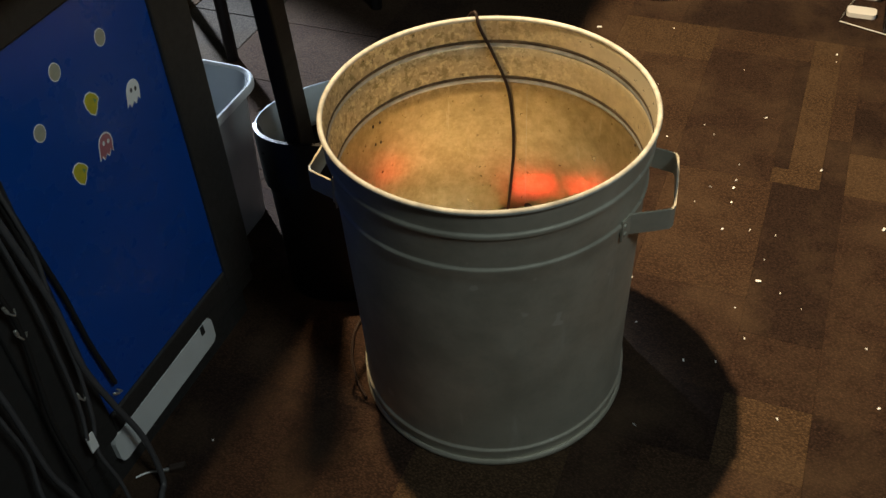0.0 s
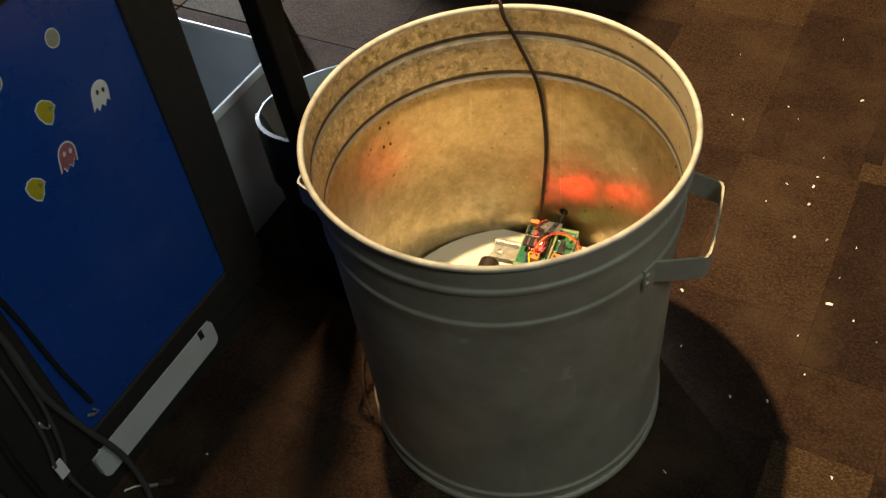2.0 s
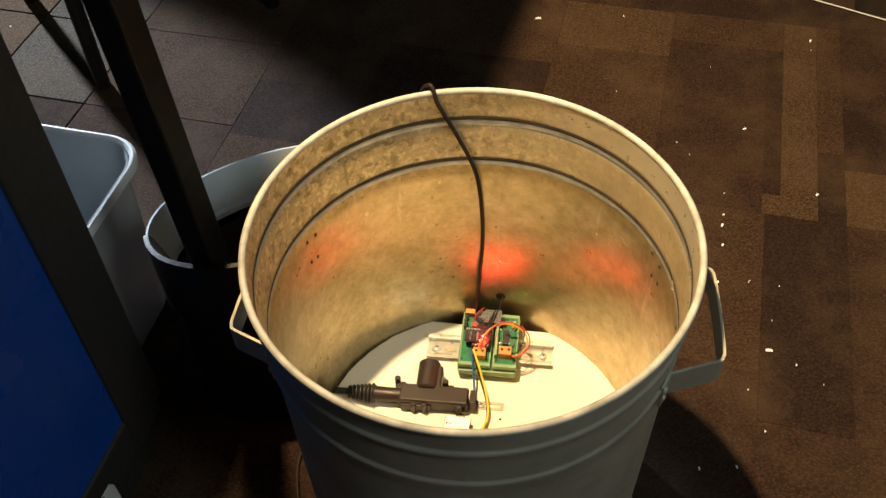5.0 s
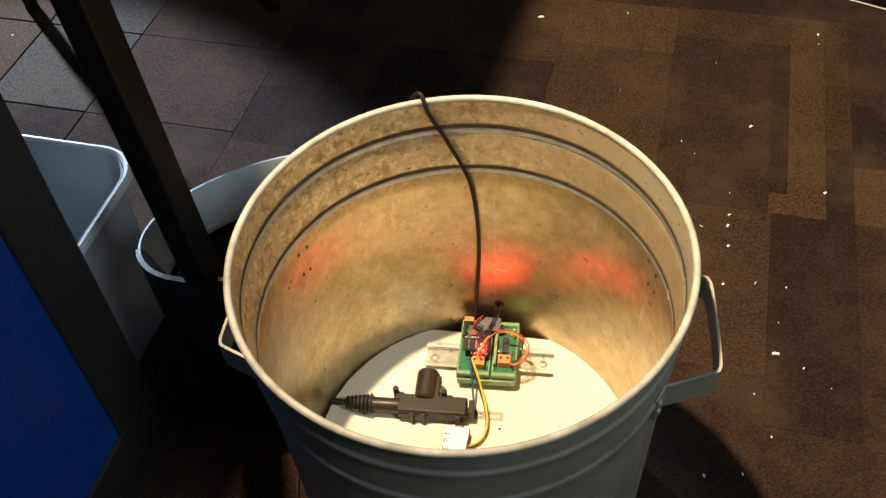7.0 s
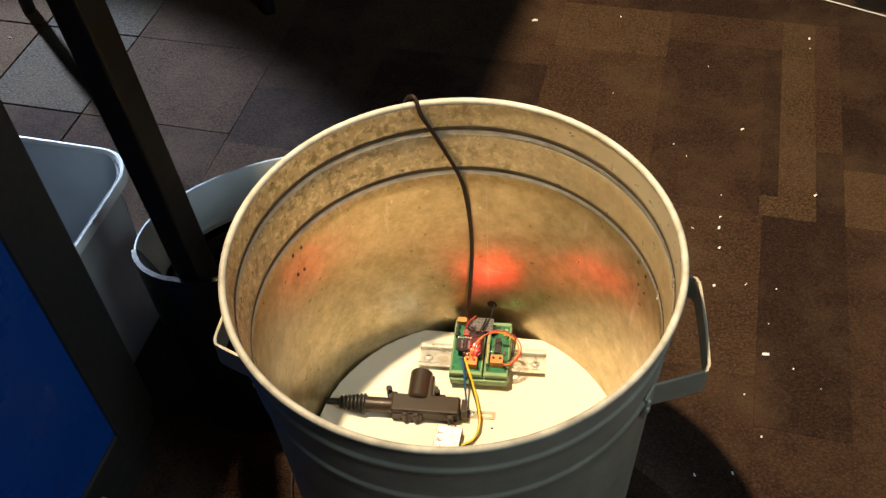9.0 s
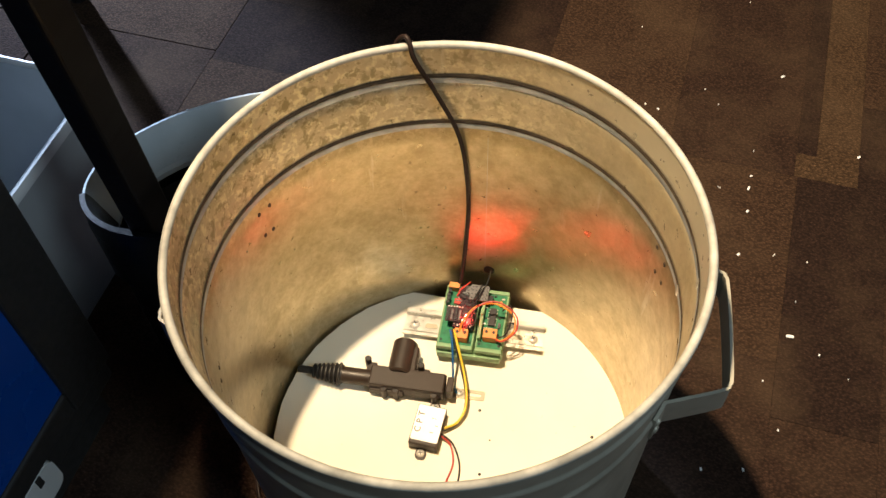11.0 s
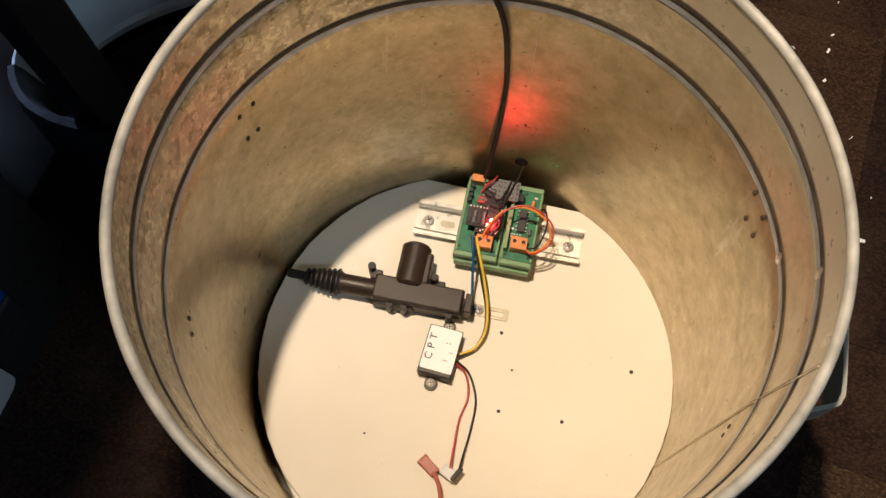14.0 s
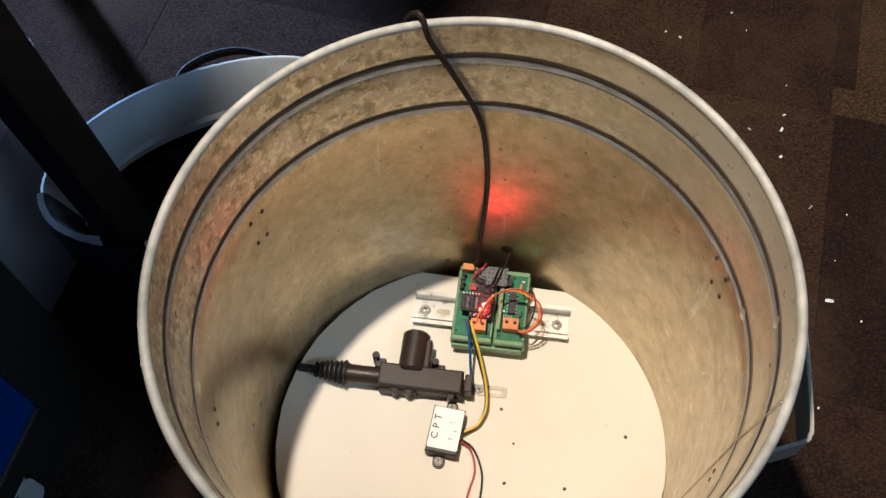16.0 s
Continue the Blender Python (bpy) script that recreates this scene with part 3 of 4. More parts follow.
part("bent_lead", tube([(-0.022, 0.022, zt + 0.010), (-0.018, 0.028, zt + 0.016), (-0.012, 0.034, zt + 0.018), (-0.010, 0.041, zt + 0.012)], 0.0009, 6, 8), RED_WIRE, module)
part("bent_lead", tube([(0.006, 0.030, zt + 0.008), (0.009, 0.040, zt + 0.016), (0.012, 0.052, zt + 0.024)], 0.0007, 6, 8), RUBBER, module)
for dx in (0.0, 0.0035):
    part("bent_lead", tube([(0.004 + dx, 0.038, zt + 0.014), (0.001 + dx, 0.026, zt + 0.017), (-0.003 + dx, 0.010, zt + 0.018), (0.000 + dx, -0.008, zt + 0.015), (-0.005 + dx, -0.018, zt + 0.010)], 0.0008, 6, 8), RUBBER, module)
part("top_board", box(-0.008, 0.0125, 0.018, 0.0375, zt + 0.0125, zt + 0.0137), GREY_CHIP, module, "grey drilled prototype board")
for k in range(20):
    part("drill_hole", cylinder(0.0008, 0.0003, at=(-0.0055 + 0.0040 * (k % 5), 0.0205 + 0.0048 * (k // 5), zt + 0.0137), steps=6), INK, module)
for k in range(5):
    part("capacitor", cylinder(0.0022, 0.007, at=(-0.0315 + 0.0008 * (k % 2), 0.016 + 0.0048 * k, zt), steps=14, bevel=0.0004), CHIP, module)
part("connector", box(-0.033, -0.021, 0.034, 0.041, zt, zt + 0.009, 0.0005), ORANGE, module, "small orange connector")
for cx, cy in ((-0.0105, -0.0240), (0.0205, -0.0195)):
    tb = part("terminal_block", box(cx - 0.0075, cx + 0.0075, cy - 0.006, cy + 0.006, zt, zt + 0.010, 0.0006), ORANGE, module, "orange screw terminal block")
    for k in (-0.004, 0.004):
        part("terminal_screw", cylinder(0.0018, 0.0006, at=(cx + k, cy + 0.001, zt + 0.010), steps=10), INK, tb)
part("long_chip", box(0.0165, 0.0235, -0.006, 0.016, zt, zt + 0.0045, 0.0004), CHIP, module)
for k in range(6):
    for sx in (0.0155, 0.0245):
        part("chip_leg", box(sx - 0.0006, sx + 0.0006, -0.005 + k * 0.0038, -0.004 + k * 0.0038, zt, zt + 0.003), SCREW, module)
part("transistor", box(0.012, 0.018, 0.022, 0.030, zt, zt + 0.008, 0.0005), CHIP, module)
part("resistor", cylinder(0.0014, 0.007, "y", (0.027, 0.020, zt + 0.002), 10, 0.0003), ORANGE, module)
part("resistor", cylinder(0.0014, 0.007, "y", (0.0285, -0.008, zt + 0.002), 10, 0.0003), GREY_CHIP, module)
part("header_strip", box(0.0075, 0.0105, -0.026, 0.036, zt, zt + 0.008, 0.0003), GREEN, module)


def local(m, pts):
    return [m @ Vector(p) for p in pts]


LOC = RAIL @ pose(0, 0, 0.0085)
loops = thing("jumper_wires", pose(0, 0, 0), "thin looped orange and black wires on the module", "wires")
part("orange_wire", tube(local(LOC, [(-0.0125, -0.026, zt + 0.006), (-0.010, -0.014, zt + 0.016), (0.002, 0.002, zt + 0.024), (0.022, 0.008, zt + 0.026), (0.042, 0.000, zt + 0.022), (0.046, -0.016, zt + 0.016), (0.034, -0.026, zt + 0.008), (0.0245, -0.0215, zt + 0.006)]), 0.0009), ORANGE_WIRE, loops)
part("red_wire", tube(local(LOC, [(-0.0085, -0.026, zt + 0.006), (-0.007, -0.012, zt + 0.017), (0.006, 0.004, zt + 0.026), (0.026, 0.009, zt + 0.028), (0.046, -0.002, zt + 0.024), (0.048, -0.018, zt + 0.018), (0.035, -0.028, zt + 0.010), (0.0245, -0.0235, zt + 0.006)]), 0.0008), RED_WIRE, loops)
part("black_wire", tube(local(LOC, [(0.030, 0.014, zt + 0.004), (0.038, 0.012, zt + 0.020), (0.042, -0.004, zt + 0.022), (0.036, -0.022, zt + 0.012), (0.0175, -0.0215, zt + 0.006)]), 0.0008), RUBBER, loops)

# door lock motor with ribbed boot
lock = thing("lock_actuator", ON_BOARD @ pose(-0.018, 0.0455, 0, 0, 0, 7.5), "black plastic lock motor with ribbed rubber boot", "lock motor")
b = box(-0.083, -0.002, -0.0115, 0.0115, 0.003, 0.0225, 0.0018)
part("gear_housing", b, BLACK_PLASTIC, lock)
part("housing_seam", box(-0.0835, -0.0015, -0.0122, 0.0122, 0.0165, 0.0178, 0.0004), BLACK_PLASTIC, lock)
part("housing_step", box(-0.082, -0.045, -0.0140, -0.010, 0.003, 0.014, 0.0012), BLACK_PLASTIC, lock)
for sx in (-0.066, -0.053, -0.012):
    part("mounting_post", cylinder(0.0034, 0.017, at=(sx, -0.0132, 0.0), steps=16, bevel=0.0006), BLACK_PLASTIC, lock)
    part("post_hole", cylinder(0.0019, 0.0006, at=(sx, -0.0132, 0.017), steps=10), INK, lock)
motor = cylinder(0.0135, 0.041, "y", (-0.0525, 0.006, 0.0150), 32, 0.0022)
part("motor_can", motor, BLACK_PLASTIC, lock, "round motor housing", smooth=True)
part("motor_flat", box(-0.043, -0.0355, 0.010, 0.040, 0.005, 0.022, 0.002), BLACK_PLASTIC, lock)
for sx, sy in ((-0.0885, 0.0175), (-0.0305, 0.0175)):
    tag = part("lug", cylinder(0.0036, 0.023, at=(sx, sy, 0.0), steps=18, bevel=0.0006), BLACK_PLASTIC, lock)
    part("lug_hole", cylinder(0.0022, 0.0006, at=(sx, sy, 0.023), steps=10), INK, tag)
    part("lug_arm", box(min(sx, sx), sx + 0.010, 0.008, sy, 0.006, 0.016, 0.001), BLACK_PLASTIC, lock)
part("rod_sleeve", cylinder(0.0090, 0.034, "x", (-0.114, -0.001, 0.0130), 28, 0.001), BLACK_PLASTIC, lock, smooth=True)
prof = [(0, 0.0)]
for k in range(7):
    z = 0.001 + 0.0047 * k
    r = 0.0056 + 0.0008 * k
    prof += [(r, z), (r + 0.0022, z + 0.0015), (r + 0.0022, z + 0.0027), (r, z + 0.004)]
prof += [(0.0102, 0.0345), (0, 0.0345)]
b = lathe(prof, 28)
moved(b, Matrix.Translation((-0.1475, -0.001, 0.0130)) @ pose(0, 0, 0, 0, 90, 0))
part("ribbed_boot", b, RUBBER, lock, "ribbed rubber boot", smooth=True)
part("pull_rod", cylinder(0.0040, 0.016, "x", (-0.163, -0.001, 0.0130), 16, 0.001), RUBBER, lock)
part("plug_end", box(0.0, 0.007, -0.009, 0.009, 0.006, 0.022, 0.001), BLACK_PLASTIC, lock)

bracket = thing("slotted_strap", ON_BOARD @ pose(-0.004, 0.0495, 0, 0, 0, 7.5), "thin slotted zinc mounting strap under the lock motor", "strap")
outline_o, outline_i = rounded_outline(-0.008, 0.026, -0.0055, 0.0055, 0.002), rounded_outline(0.004, 0.022, -0.002, 0.002, 0.0018)
b = loft([[(x, y, z) for x, y in o] for o, z in ((outline_o, 0.0), (outline_o, 0.0012), (outline_i, 0.0012), (outline_i, 0.0), (outline_o, 0.0))], False, False)
part("strap_plate", b, STRAP, bracket)
screw_head("screw", (-0.001, 0.0, 0.0012), 0.0042, bracket)

# small white box with label
unit = thing("relay_box", ON_BOARD @ pose(-0.0245, -0.002, 0, 0, 0, 3.0), "small black control box with white paper label", "control box")
part("box_case", box(-0.015, 0.015, -0.0225, 0.0225, 0, 0.0145, 0.0012), BLACK_PLASTIC, unit)
part("box_lid", box(-0.0152, 0.0152, -0.0227, 0.0227, 0.0112, 0.0125, 0.0004), BLACK_PLASTIC, unit)
part("paper_label", plate(rounded_outline(-0.0142, 0.0147, -0.0185, 0.0215, 0.0018), 0.0145, 0.0149), LABEL, unit, "white printed paper label")
for sy, sx in ((0.0265, 0.001), (-0.0275, -0.001)):
    ear = part("ear", plate(rounded_outline(sx - 0.0055, sx + 0.0055, sy - 0.006, sy + 0.006, 0.0045), 0.0, 0.003), BLACK_PLASTIC, unit)
    screw_head("screw", (sx, sy, 0.003), 0.0043, ear)
font = bpy.data.curves.new("label_text", "FONT")
font.body, font.size, font.extrude, font.align_x, font.align_y = "CPT", 0.0094, 0.00008, "CENTER", "CENTER"
font.space_character, font.offset = 1.75, 0.00005
txt = new("label_text", font)
mesh = bpy.data.meshes.new_from_object(txt.evaluated_get(bpy.context.evaluated_depsgraph_get()))
bpy.data.objects.remove(txt)
bpy.data.curves.remove(font)
mesh.materials.append(INK)
letters = new("lettering", mesh)
letters.parent = unit
letters.matrix_basis = pose(-0.0088, 0.002, 0.01502, 0, 0, 90)
for k, (bx, by, w) in enumerate(((0.003, 0.008, 0.0018), (0.006, 0.008, 0.0012), (0.004, -0.008, 0.004), (0.008, 0.0, 0.003))):
    part("print_bar", box(bx, bx + w, by, by + 0.0007, 0.0149, 0.0151), GREY_CHIP, unit)

# wires between the units
leads = thing("motor_leads", ON_BOARD, "blue and yellow leads from module to the lock motor", "wires")
zz = 0.0
part("blue_lead", tube([(-0.031, 0.103, zz + 0.034), (-0.026, 0.092, zz + 0.036), (-0.021, 0.078, zz + 0.026), (-0.016, 0.062, zz + 0.012), (-0.012, 0.052, zz + 0.006), (-0.008, 0.047, zz + 0.004)], 0.0013), BLUE_WIRE, leads)
part("yellow_lead", tube([(-0.027, 0.104, zz + 0.034), (-0.020, 0.090, zz + 0.037), (-0.009, 0.072, zz + 0.026), (0.002, 0.050, zz + 0.016), (0.007, 0.030, zz + 0.010), (0.003, 0.013, zz + 0.007), (-0.008, 0.003, zz + 0.006)], 0.0013), YELLOW_WIRE, leads)
part("black_lead", tube([(-0.029, 0.104, zz + 0.034), (-0.022, 0.090, zz + 0.034), (-0.011, 0.072, zz + 0.022), (0.001, 0.050, zz + 0.012), (0.006, 0.030, zz + 0.006), (0.002, 0.012, zz + 0.004), (-0.008, 0.001, zz + 0.005)], 0.0012), RUBBER, leads)
supply = thing("supply_leads", ON_BOARD, "red and black supply leads with a crimp connector", "wires")
part("red_lead", tube([(-0.009, -0.006, zz + 0.006), (0.003, -0.012, zz + 0.003), (0.011, -0.030, zz + 0.0015), (0.010, -0.052, zz + 0.0015), (0.013, -0.074, zz + 0.003), (0.016, -0.095, zz + 0.008)], 0.0010), RED_WIRE, supply)
part("black_lead", tube([(-0.009, -0.004, zz + 0.006), (0.005, -0.010, zz + 0.003), (0.018, -0.030, zz + 0.0015), (0.022, -0.055, zz + 0.0015), (0.023, -0.080, zz + 0.004), (0.024, -0.098, zz + 0.009)], 0.0010), RUBBER, supply)
red_conn = box(-0.0085, 0.0085, -0.0045, 0.0045, 0.0, 0.009, 0.0008)
box(-0.0095, -0.006, -0.005, 0.005, 0.001, 0.0085, 0.0004, bm=red_conn)
moved(red_conn, pose(-0.0015, -0.0985, zz, 0, 0, -28))
part("connector", red_conn, PINK_PLASTIC, supply, "faded red crimp connector")
part("wire_end", tube([(0.004, -0.102, zz + 0.0085), (0.012, -0.112, zz + 0.009), (0.018, -0.124, zz + 0.006)], 0.0019, 6), PINK_PLASTIC, supply)
part("sleeve", tube([(0.017, -0.122, zz + 0.006), (0.018, -0.134, zz + 0.004), (0.017, -0.150, zz + 0.004)], 0.0027, 6), RUBBER, supply, "black heat-shrink sleeve")
white_conn = box(-0.0065, 0.0065, -0.005, 0.005, 0.0, 0.0085, 0.0008)
moved(white_conn, pose(0.016, -0.0985, zz, 0, 0, -20))
part("connector", white_conn, WHITE_PLASTIC, supply, "white push-on connector")
black_conn = box(-0.002, 0.002, -0.0065, 0.0065, 0.0085, 0.0125, 0.0006)
moved(black_conn, pose(0.023, -0.098, zz, 0, 0, -22))
part("crimp", black_conn, RUBBER, supply)

# supply cord hung over the can's rim
cord = thing("power_cord", pose(0, 0, 0), "black power cord hung over the can's rim", "cord")


def wall_point(x, z, gap):
    """A point beside the can's far wall at this x and height."""
    r = can_radius(z) + gap
    return (x, math.sqrt(r * r - x * x), z)


part("cord_sheath", tube([(-0.031, 0.158, DISC + 0.040), (-0.030, 0.166, 0.165), wall_point(-0.027, 0.2383, -0.007), wall_point(-0.028, 0.2955, -0.007), wall_point(-0.035, 0.3546, -0.008), wall_point(-0.055, 0.4063, -0.008), wall_point(-0.071, 0.4433, -0.008),
                          wall_point(-0.077, 0.4585, -0.002), wall_point(-0.083, 0.4590, 0.004), wall_point(-0.091, 0.4470, 0.0085), wall_point(-0.102, 0.4063, 0.009), wall_point(-0.122, 0.2770, 0.009), (-0.160, 0.140, 0.10), (-0.200, 0.075, 0.015), (-0.217, 0.0, 0.004), (-0.203, -0.055, 0.004), (-0.175, -0.100, 0.004), (-0.145, -0.130, 0.0045)], 0.0022, 10), BROWN_CABLE, cord, smooth=True)

# ---------------------------------------------------------------- the table with the blue panel
table = thing("table", pose(0, 0, 0), "tan wooden table top on black legs", "table")
part("tabletop", box(-1.02, -0.328, -1.4, -0.012, 0.705, 0.73, 0.003), TAN_WOOD, table)
part("apron", box(-0.96, -0.50, -1.34, -0.04, 0.665, 0.705, 0.002), EDGING, table)
for lx, ly in ((-0.985, -0.045), (-0.33, -1.35), (-0.985, -1.35)):
    part("leg", box(lx - 0.026, lx + 0.026, ly - 0.026, ly + 0.026, 0, 0.705, 0.003), BLACK_WOOD, table, "black stained leg")

panel = thing("blue_panel", pose(-0.387, 0, 0), "glossy blue panel with dark edging and stickers", "panel")
# runs on past the panel, added to block cool light behind the cables
part("backing_screen", box(-0.05, -0.004, -0.80, -0.006, 0.05, 0.665, 0.004), EDGING, panel)
part("blue_sheet", box(-0.004, 0.0, -0.350, -0.074, 0.128, 0.622, 0.0012), BLUE, panel)
part("edge_strip", box(-0.005, 0.004, -0.074, -0.004, 0.09, 0.665, 0.003), EDGING, panel)
part("edge_strip", box(-0.005, 0.004, -0.350, -0.074, 0.094, 0.128, 0.003), EDGING, panel)
part("edge_strip", box(-0.005, 0.004, -0.350, -0.074, 0.622, 0.665, 0.003), EDGING, panel)
part("edge_strip", box(-0.005, 0.004, -0.43, -0.350, 0.094, 0.665, 0.003), EDGING, panel)
b = loft([[(x, y, z) for y, z in rounded_outline(-0.362, -0.130, 0.044, 0.0935, 0.012)] for x in (0.004, -0.045)])
part("white_foot", b, WHITE_PLASTIC, panel, "white plastic foot rail")
part("foot_notch", box(0.0035, 0.0055, -0.158, -0.150, 0.078, 0.094, 0.0008), EDGING, panel)
# lengthened with the backing to keep that corner dark
part("plinth", box(-0.05, -0.012, -0.78, -0.03, 0.0, 0.05), EDGING, panel)


def sticker(outline, y, z, turn, material, name, label, edge=1.14):
    """A die-cut sticker with a white border, flat on the panel."""
    o = thing(name, pose(-0.3868, y, z) @ pose(0, 0, 0, 90, 0, 90) @ pose(0, 0, 0, 0, 0, turn), label, "sticker", "stickers on the panel")
    part("border", plate([(x * edge, q * edge) for x, q in outline], 0.0, 0.0003), PAPER, o)
    part("print", plate(outline, 0.0003, 0.0005), material, o)
    return o


disc_outline = [(0.0075 * math.cos(a), 0.0092 * math.sin(a)) for a in (2 * math.pi * k / 20 for k in range(20))]
for y, z in ((-0.1597, 0.563), (-0.2357, 0.565), (-0.2823, 0.520)):
    sticker(disc_outline, y, z, 0, BEIGE_PAPER, "dot_sticker", "small round beige sticker with white edge")
drop_outline = [(-0.0085, 0.009), (-0.003, 0.0125), (0.003, 0.0115), (0.009, 0.004), (0.0105, -0.003), (0.006, -0.006), (0.003, -0.011), (-0.003, -0.0145), (-0.0075, -0.009), (-0.0095, 0.0)]
for y, z in ((-0.2019, 0.5054), (-0.2509, 0.4446)):
    st = sticker(drop_outline, y, z, 8, YELLOW_PAPER, "yellow_sticker", "yellow wedge-shaped sticker with white edge")
    part("green_mark", plate([(0.003, -0.004), (0.008, -0.002), (0.004, 0.003)], 0.0005, 0.0006), GREEN, st)
bell_outline = [(-0.0105, 0.001)] + [(0.0105 * math.cos(a), 0.002 + 0.0125 * math.sin(a)) for a in (math.pi - math.pi * k / 10 for k in range(11))] + [(0.0105, -0.010), (0.007, -0.006), (0.0035, -0.013), (0.0, -0.009), (-0.004, -0.015), (-0.007, -0.010), (-0.0105, -0.014)]
for y, z, mat, name, label in ((-0.1372, 0.4772, PAPER, "white_sticker", "white bell-shaped sticker with wavy hem"), (-0.2036, 0.4481, PINK_PAPER, "pink_sticker", "faded pink bell-shaped sticker with white edge")):
    st = sticker(bell_outline, y, z, -14, mat, name, label)
    for ex in (-0.0035, 0.0045):
        part("spot", plate([(ex + 0.002 * math.cos(a), 0.004 + 0.003 * math.sin(a)) for a in (2 * math.pi * k / 10 for k in range(10))], 0.0005, 0.0007), INK if mat == PAPER else PAPER, st)

# cables that hang beside the panel
cables = thing("hanging_cables", pose(0, 0, 0), "bundle of dark grey cables hanging down beside the panel", "cables")
runs = (
    [(-0.367, -0.385, 0.62), (-0.362, -0.376, 0.53), (-0.360, -0.369, 0.435), (-0.360, -0.376, 0.358), (-0.360, -0.381, 0.260), (-0.360, -0.391, 0.187), (-0.360, -0.404, 0.140), (-0.352, -0.400, 0.070), (-0.342, -0.408, 0.012), (-0.325, -0.430, 0.005)],
    [(-0.369, -0.400, 0.60), (-0.362, -0.389, 0.494), (-0.360, -0.380, 0.416), (-0.358, -0.375, 0.349), (-0.356, -0.376, 0.265), (-0.354, -0.361, 0.180), (-0.350, -0.344, 0.093), (-0.342, -0.348, 0.012), (-0.330, -0.372, 0.005), (-0.300, -0.410, 0.005)],
    [(-0.372, -0.402, 0.59), (-0.366, -0.395, 0.481), (-0.364, -0.392, 0.391), (-0.362, -0.394, 0.313), (-0.360, -0.400, 0.221), (-0.358, -0.411, 0.172)],
    [(-0.372, -0.432, 0.53), (-0.364, -0.423, 0.429), (-0.362, -0.421, 0.369), (-0.360, -0.431, 0.298), (-0.356, -0.441, 0.231), (-0.345, -0.445, 0.10), (-0.330, -0.460, 0.006), (-0.300, -0.490, 0.005)],
    [(-0.370, -0.482, 0.42), (-0.360, -0.476, 0.332), (-0.360, -0.473, 0.271), (-0.360, -0.470, 0.184), (-0.354, -0.461, 0.121), (-0.340, -0.460, 0.02), (-0.320, -0.490, 0.005)],
    [(-0.370, -0.496, 0.40), (-0.360, -0.489, 0.307), (-0.360, -0.483, 0.234), (-0.358, -0.493, 0.169), (-0.345, -0.500, 0.05), (-0.325, -0.520, 0.005)],
)
for k, run in enumerate(runs):
    part("cable", tube(run, (0.0026, 0.0040, 0.0024, 0.0030, 0.0034, 0.0026)[k], 8), GREY_CABLE if k != 3 else RUBBER, cables, smooth=True)
part("cable", tube([(-0.378, -0.372, 0.60), (-0.378, -0.362, 0.503), (-0.378, -0.353, 0.423), (-0.378, -0.344, 0.347), (-0.378, -0.338, 0.256), (-0.376, -0.329, 0.176)], 0.003, 8), RUBBER, cables, smooth=True)


def audio_plug(m, name="cable_plug"):
    """A short metal plug with a dark sleeve and a bare wire end."""
    b = cylinder(0.0021, 0.009, "x", (0, 0, 0), 12, 0.0006)
    tube([(0.009, 0, 0), (0.014, 0.002, 0.001), (0.018, 0.005, 0.000), (0.017, 0.009, -0.001), (0.013, 0.010, 0.0)], 0.0012, 4, bm=b)
    moved(b, m)
    return part(name, b, ALU, cables, "bare metal plug end", smooth=True)


audio_plug(pose(-0.366, -0.346, 0.178, 0, 40, 75))
audio_plug(pose(-0.360, -0.396, 0.240, 0, 80, 20))
audio_plug(pose(-0.362, -0.4265, 0.412, 0, 75, 20))
audio_plug(pose(-0.362, -0.4265, 0.378, 0, 85, 0))
part("paper_tag", box(-0.359, -0.357, -0.413, -0.401, 0.148, 0.176), PAPER, cables, "white paper tag")
plug = thing("loose_plug", pose(-0.346, -0.329, 0.0045, 0, 0, 35), "loose cable plug lying on the carpet", "plug")
part("plug_body", box(0.0, 0.022, -0.0045, 0.0045, -0.0045, 0.0045, 0.0012), BLACK_PLASTIC, plug)
part("plug_tip", cylinder(0.0028, 0.014, "x", (-0.014, 0, 0), 12, 0.0005), ALU, plug)
part("plug_wire", tube([(-0.014, 0, 0), (-0.028, 0.004, -0.002), (-0.045, 0.0, -0.002)], 0.0013, 5), PAPER, plug)

# ---------------------------------------------------------------- the two bins under the table
bin_thing = thing("wastebasket", pose(0, 0, 0), "pale grey rectangular plastic wastebasket under the table", "wastebasket")


def bin_ring(inset, z):
    return [(x, y, z) for x, y in rounded_outline(-0.74 + inset, -0.464 - inset, -0.110 + inset, 0.234 - inset, 0.050 - 0.4 * min(inset, 0.02), 8)]


rings = [bin_ring(0.024, 0.0000), bin_ring(0.021, 0.0036), bin_ring(0.012, 0.2421), bin_ring(0.004, 0.2492), bin_ring(0.0, 0.2599), bin_ring(0.001, 0.2661), bin_ring(0.005, 0.2670), bin_ring(0.008, 0.2643), bin_ring(0.013, 0.2448), bin_ring(0.026, 0.0089)]
part("basket", loft(rings[:4] + rings[7:]), BIN_PLASTIC, bin_thing, smooth=True)
part("rim", loft([bin_ring(0.0035, 0.2501), bin_ring(-0.001, 0.2545), bin_ring(-0.0015, 0.2634), bin_ring(0.001, 0.2674), bin_ring(0.0035, 0.2679), bin_ring(0.0055, 0.2650), bin_ring(0.0062, 0.2600)], False, False), WHITE_PLASTIC, bin_thing, "rolled white rim", smooth=True)

pail = thing("oval_bin", pose(-0.2545, 0.1275, 0, 0, 0, 39.3), "oval dark plastic bin with blue-grey collar and black liner", "bin")


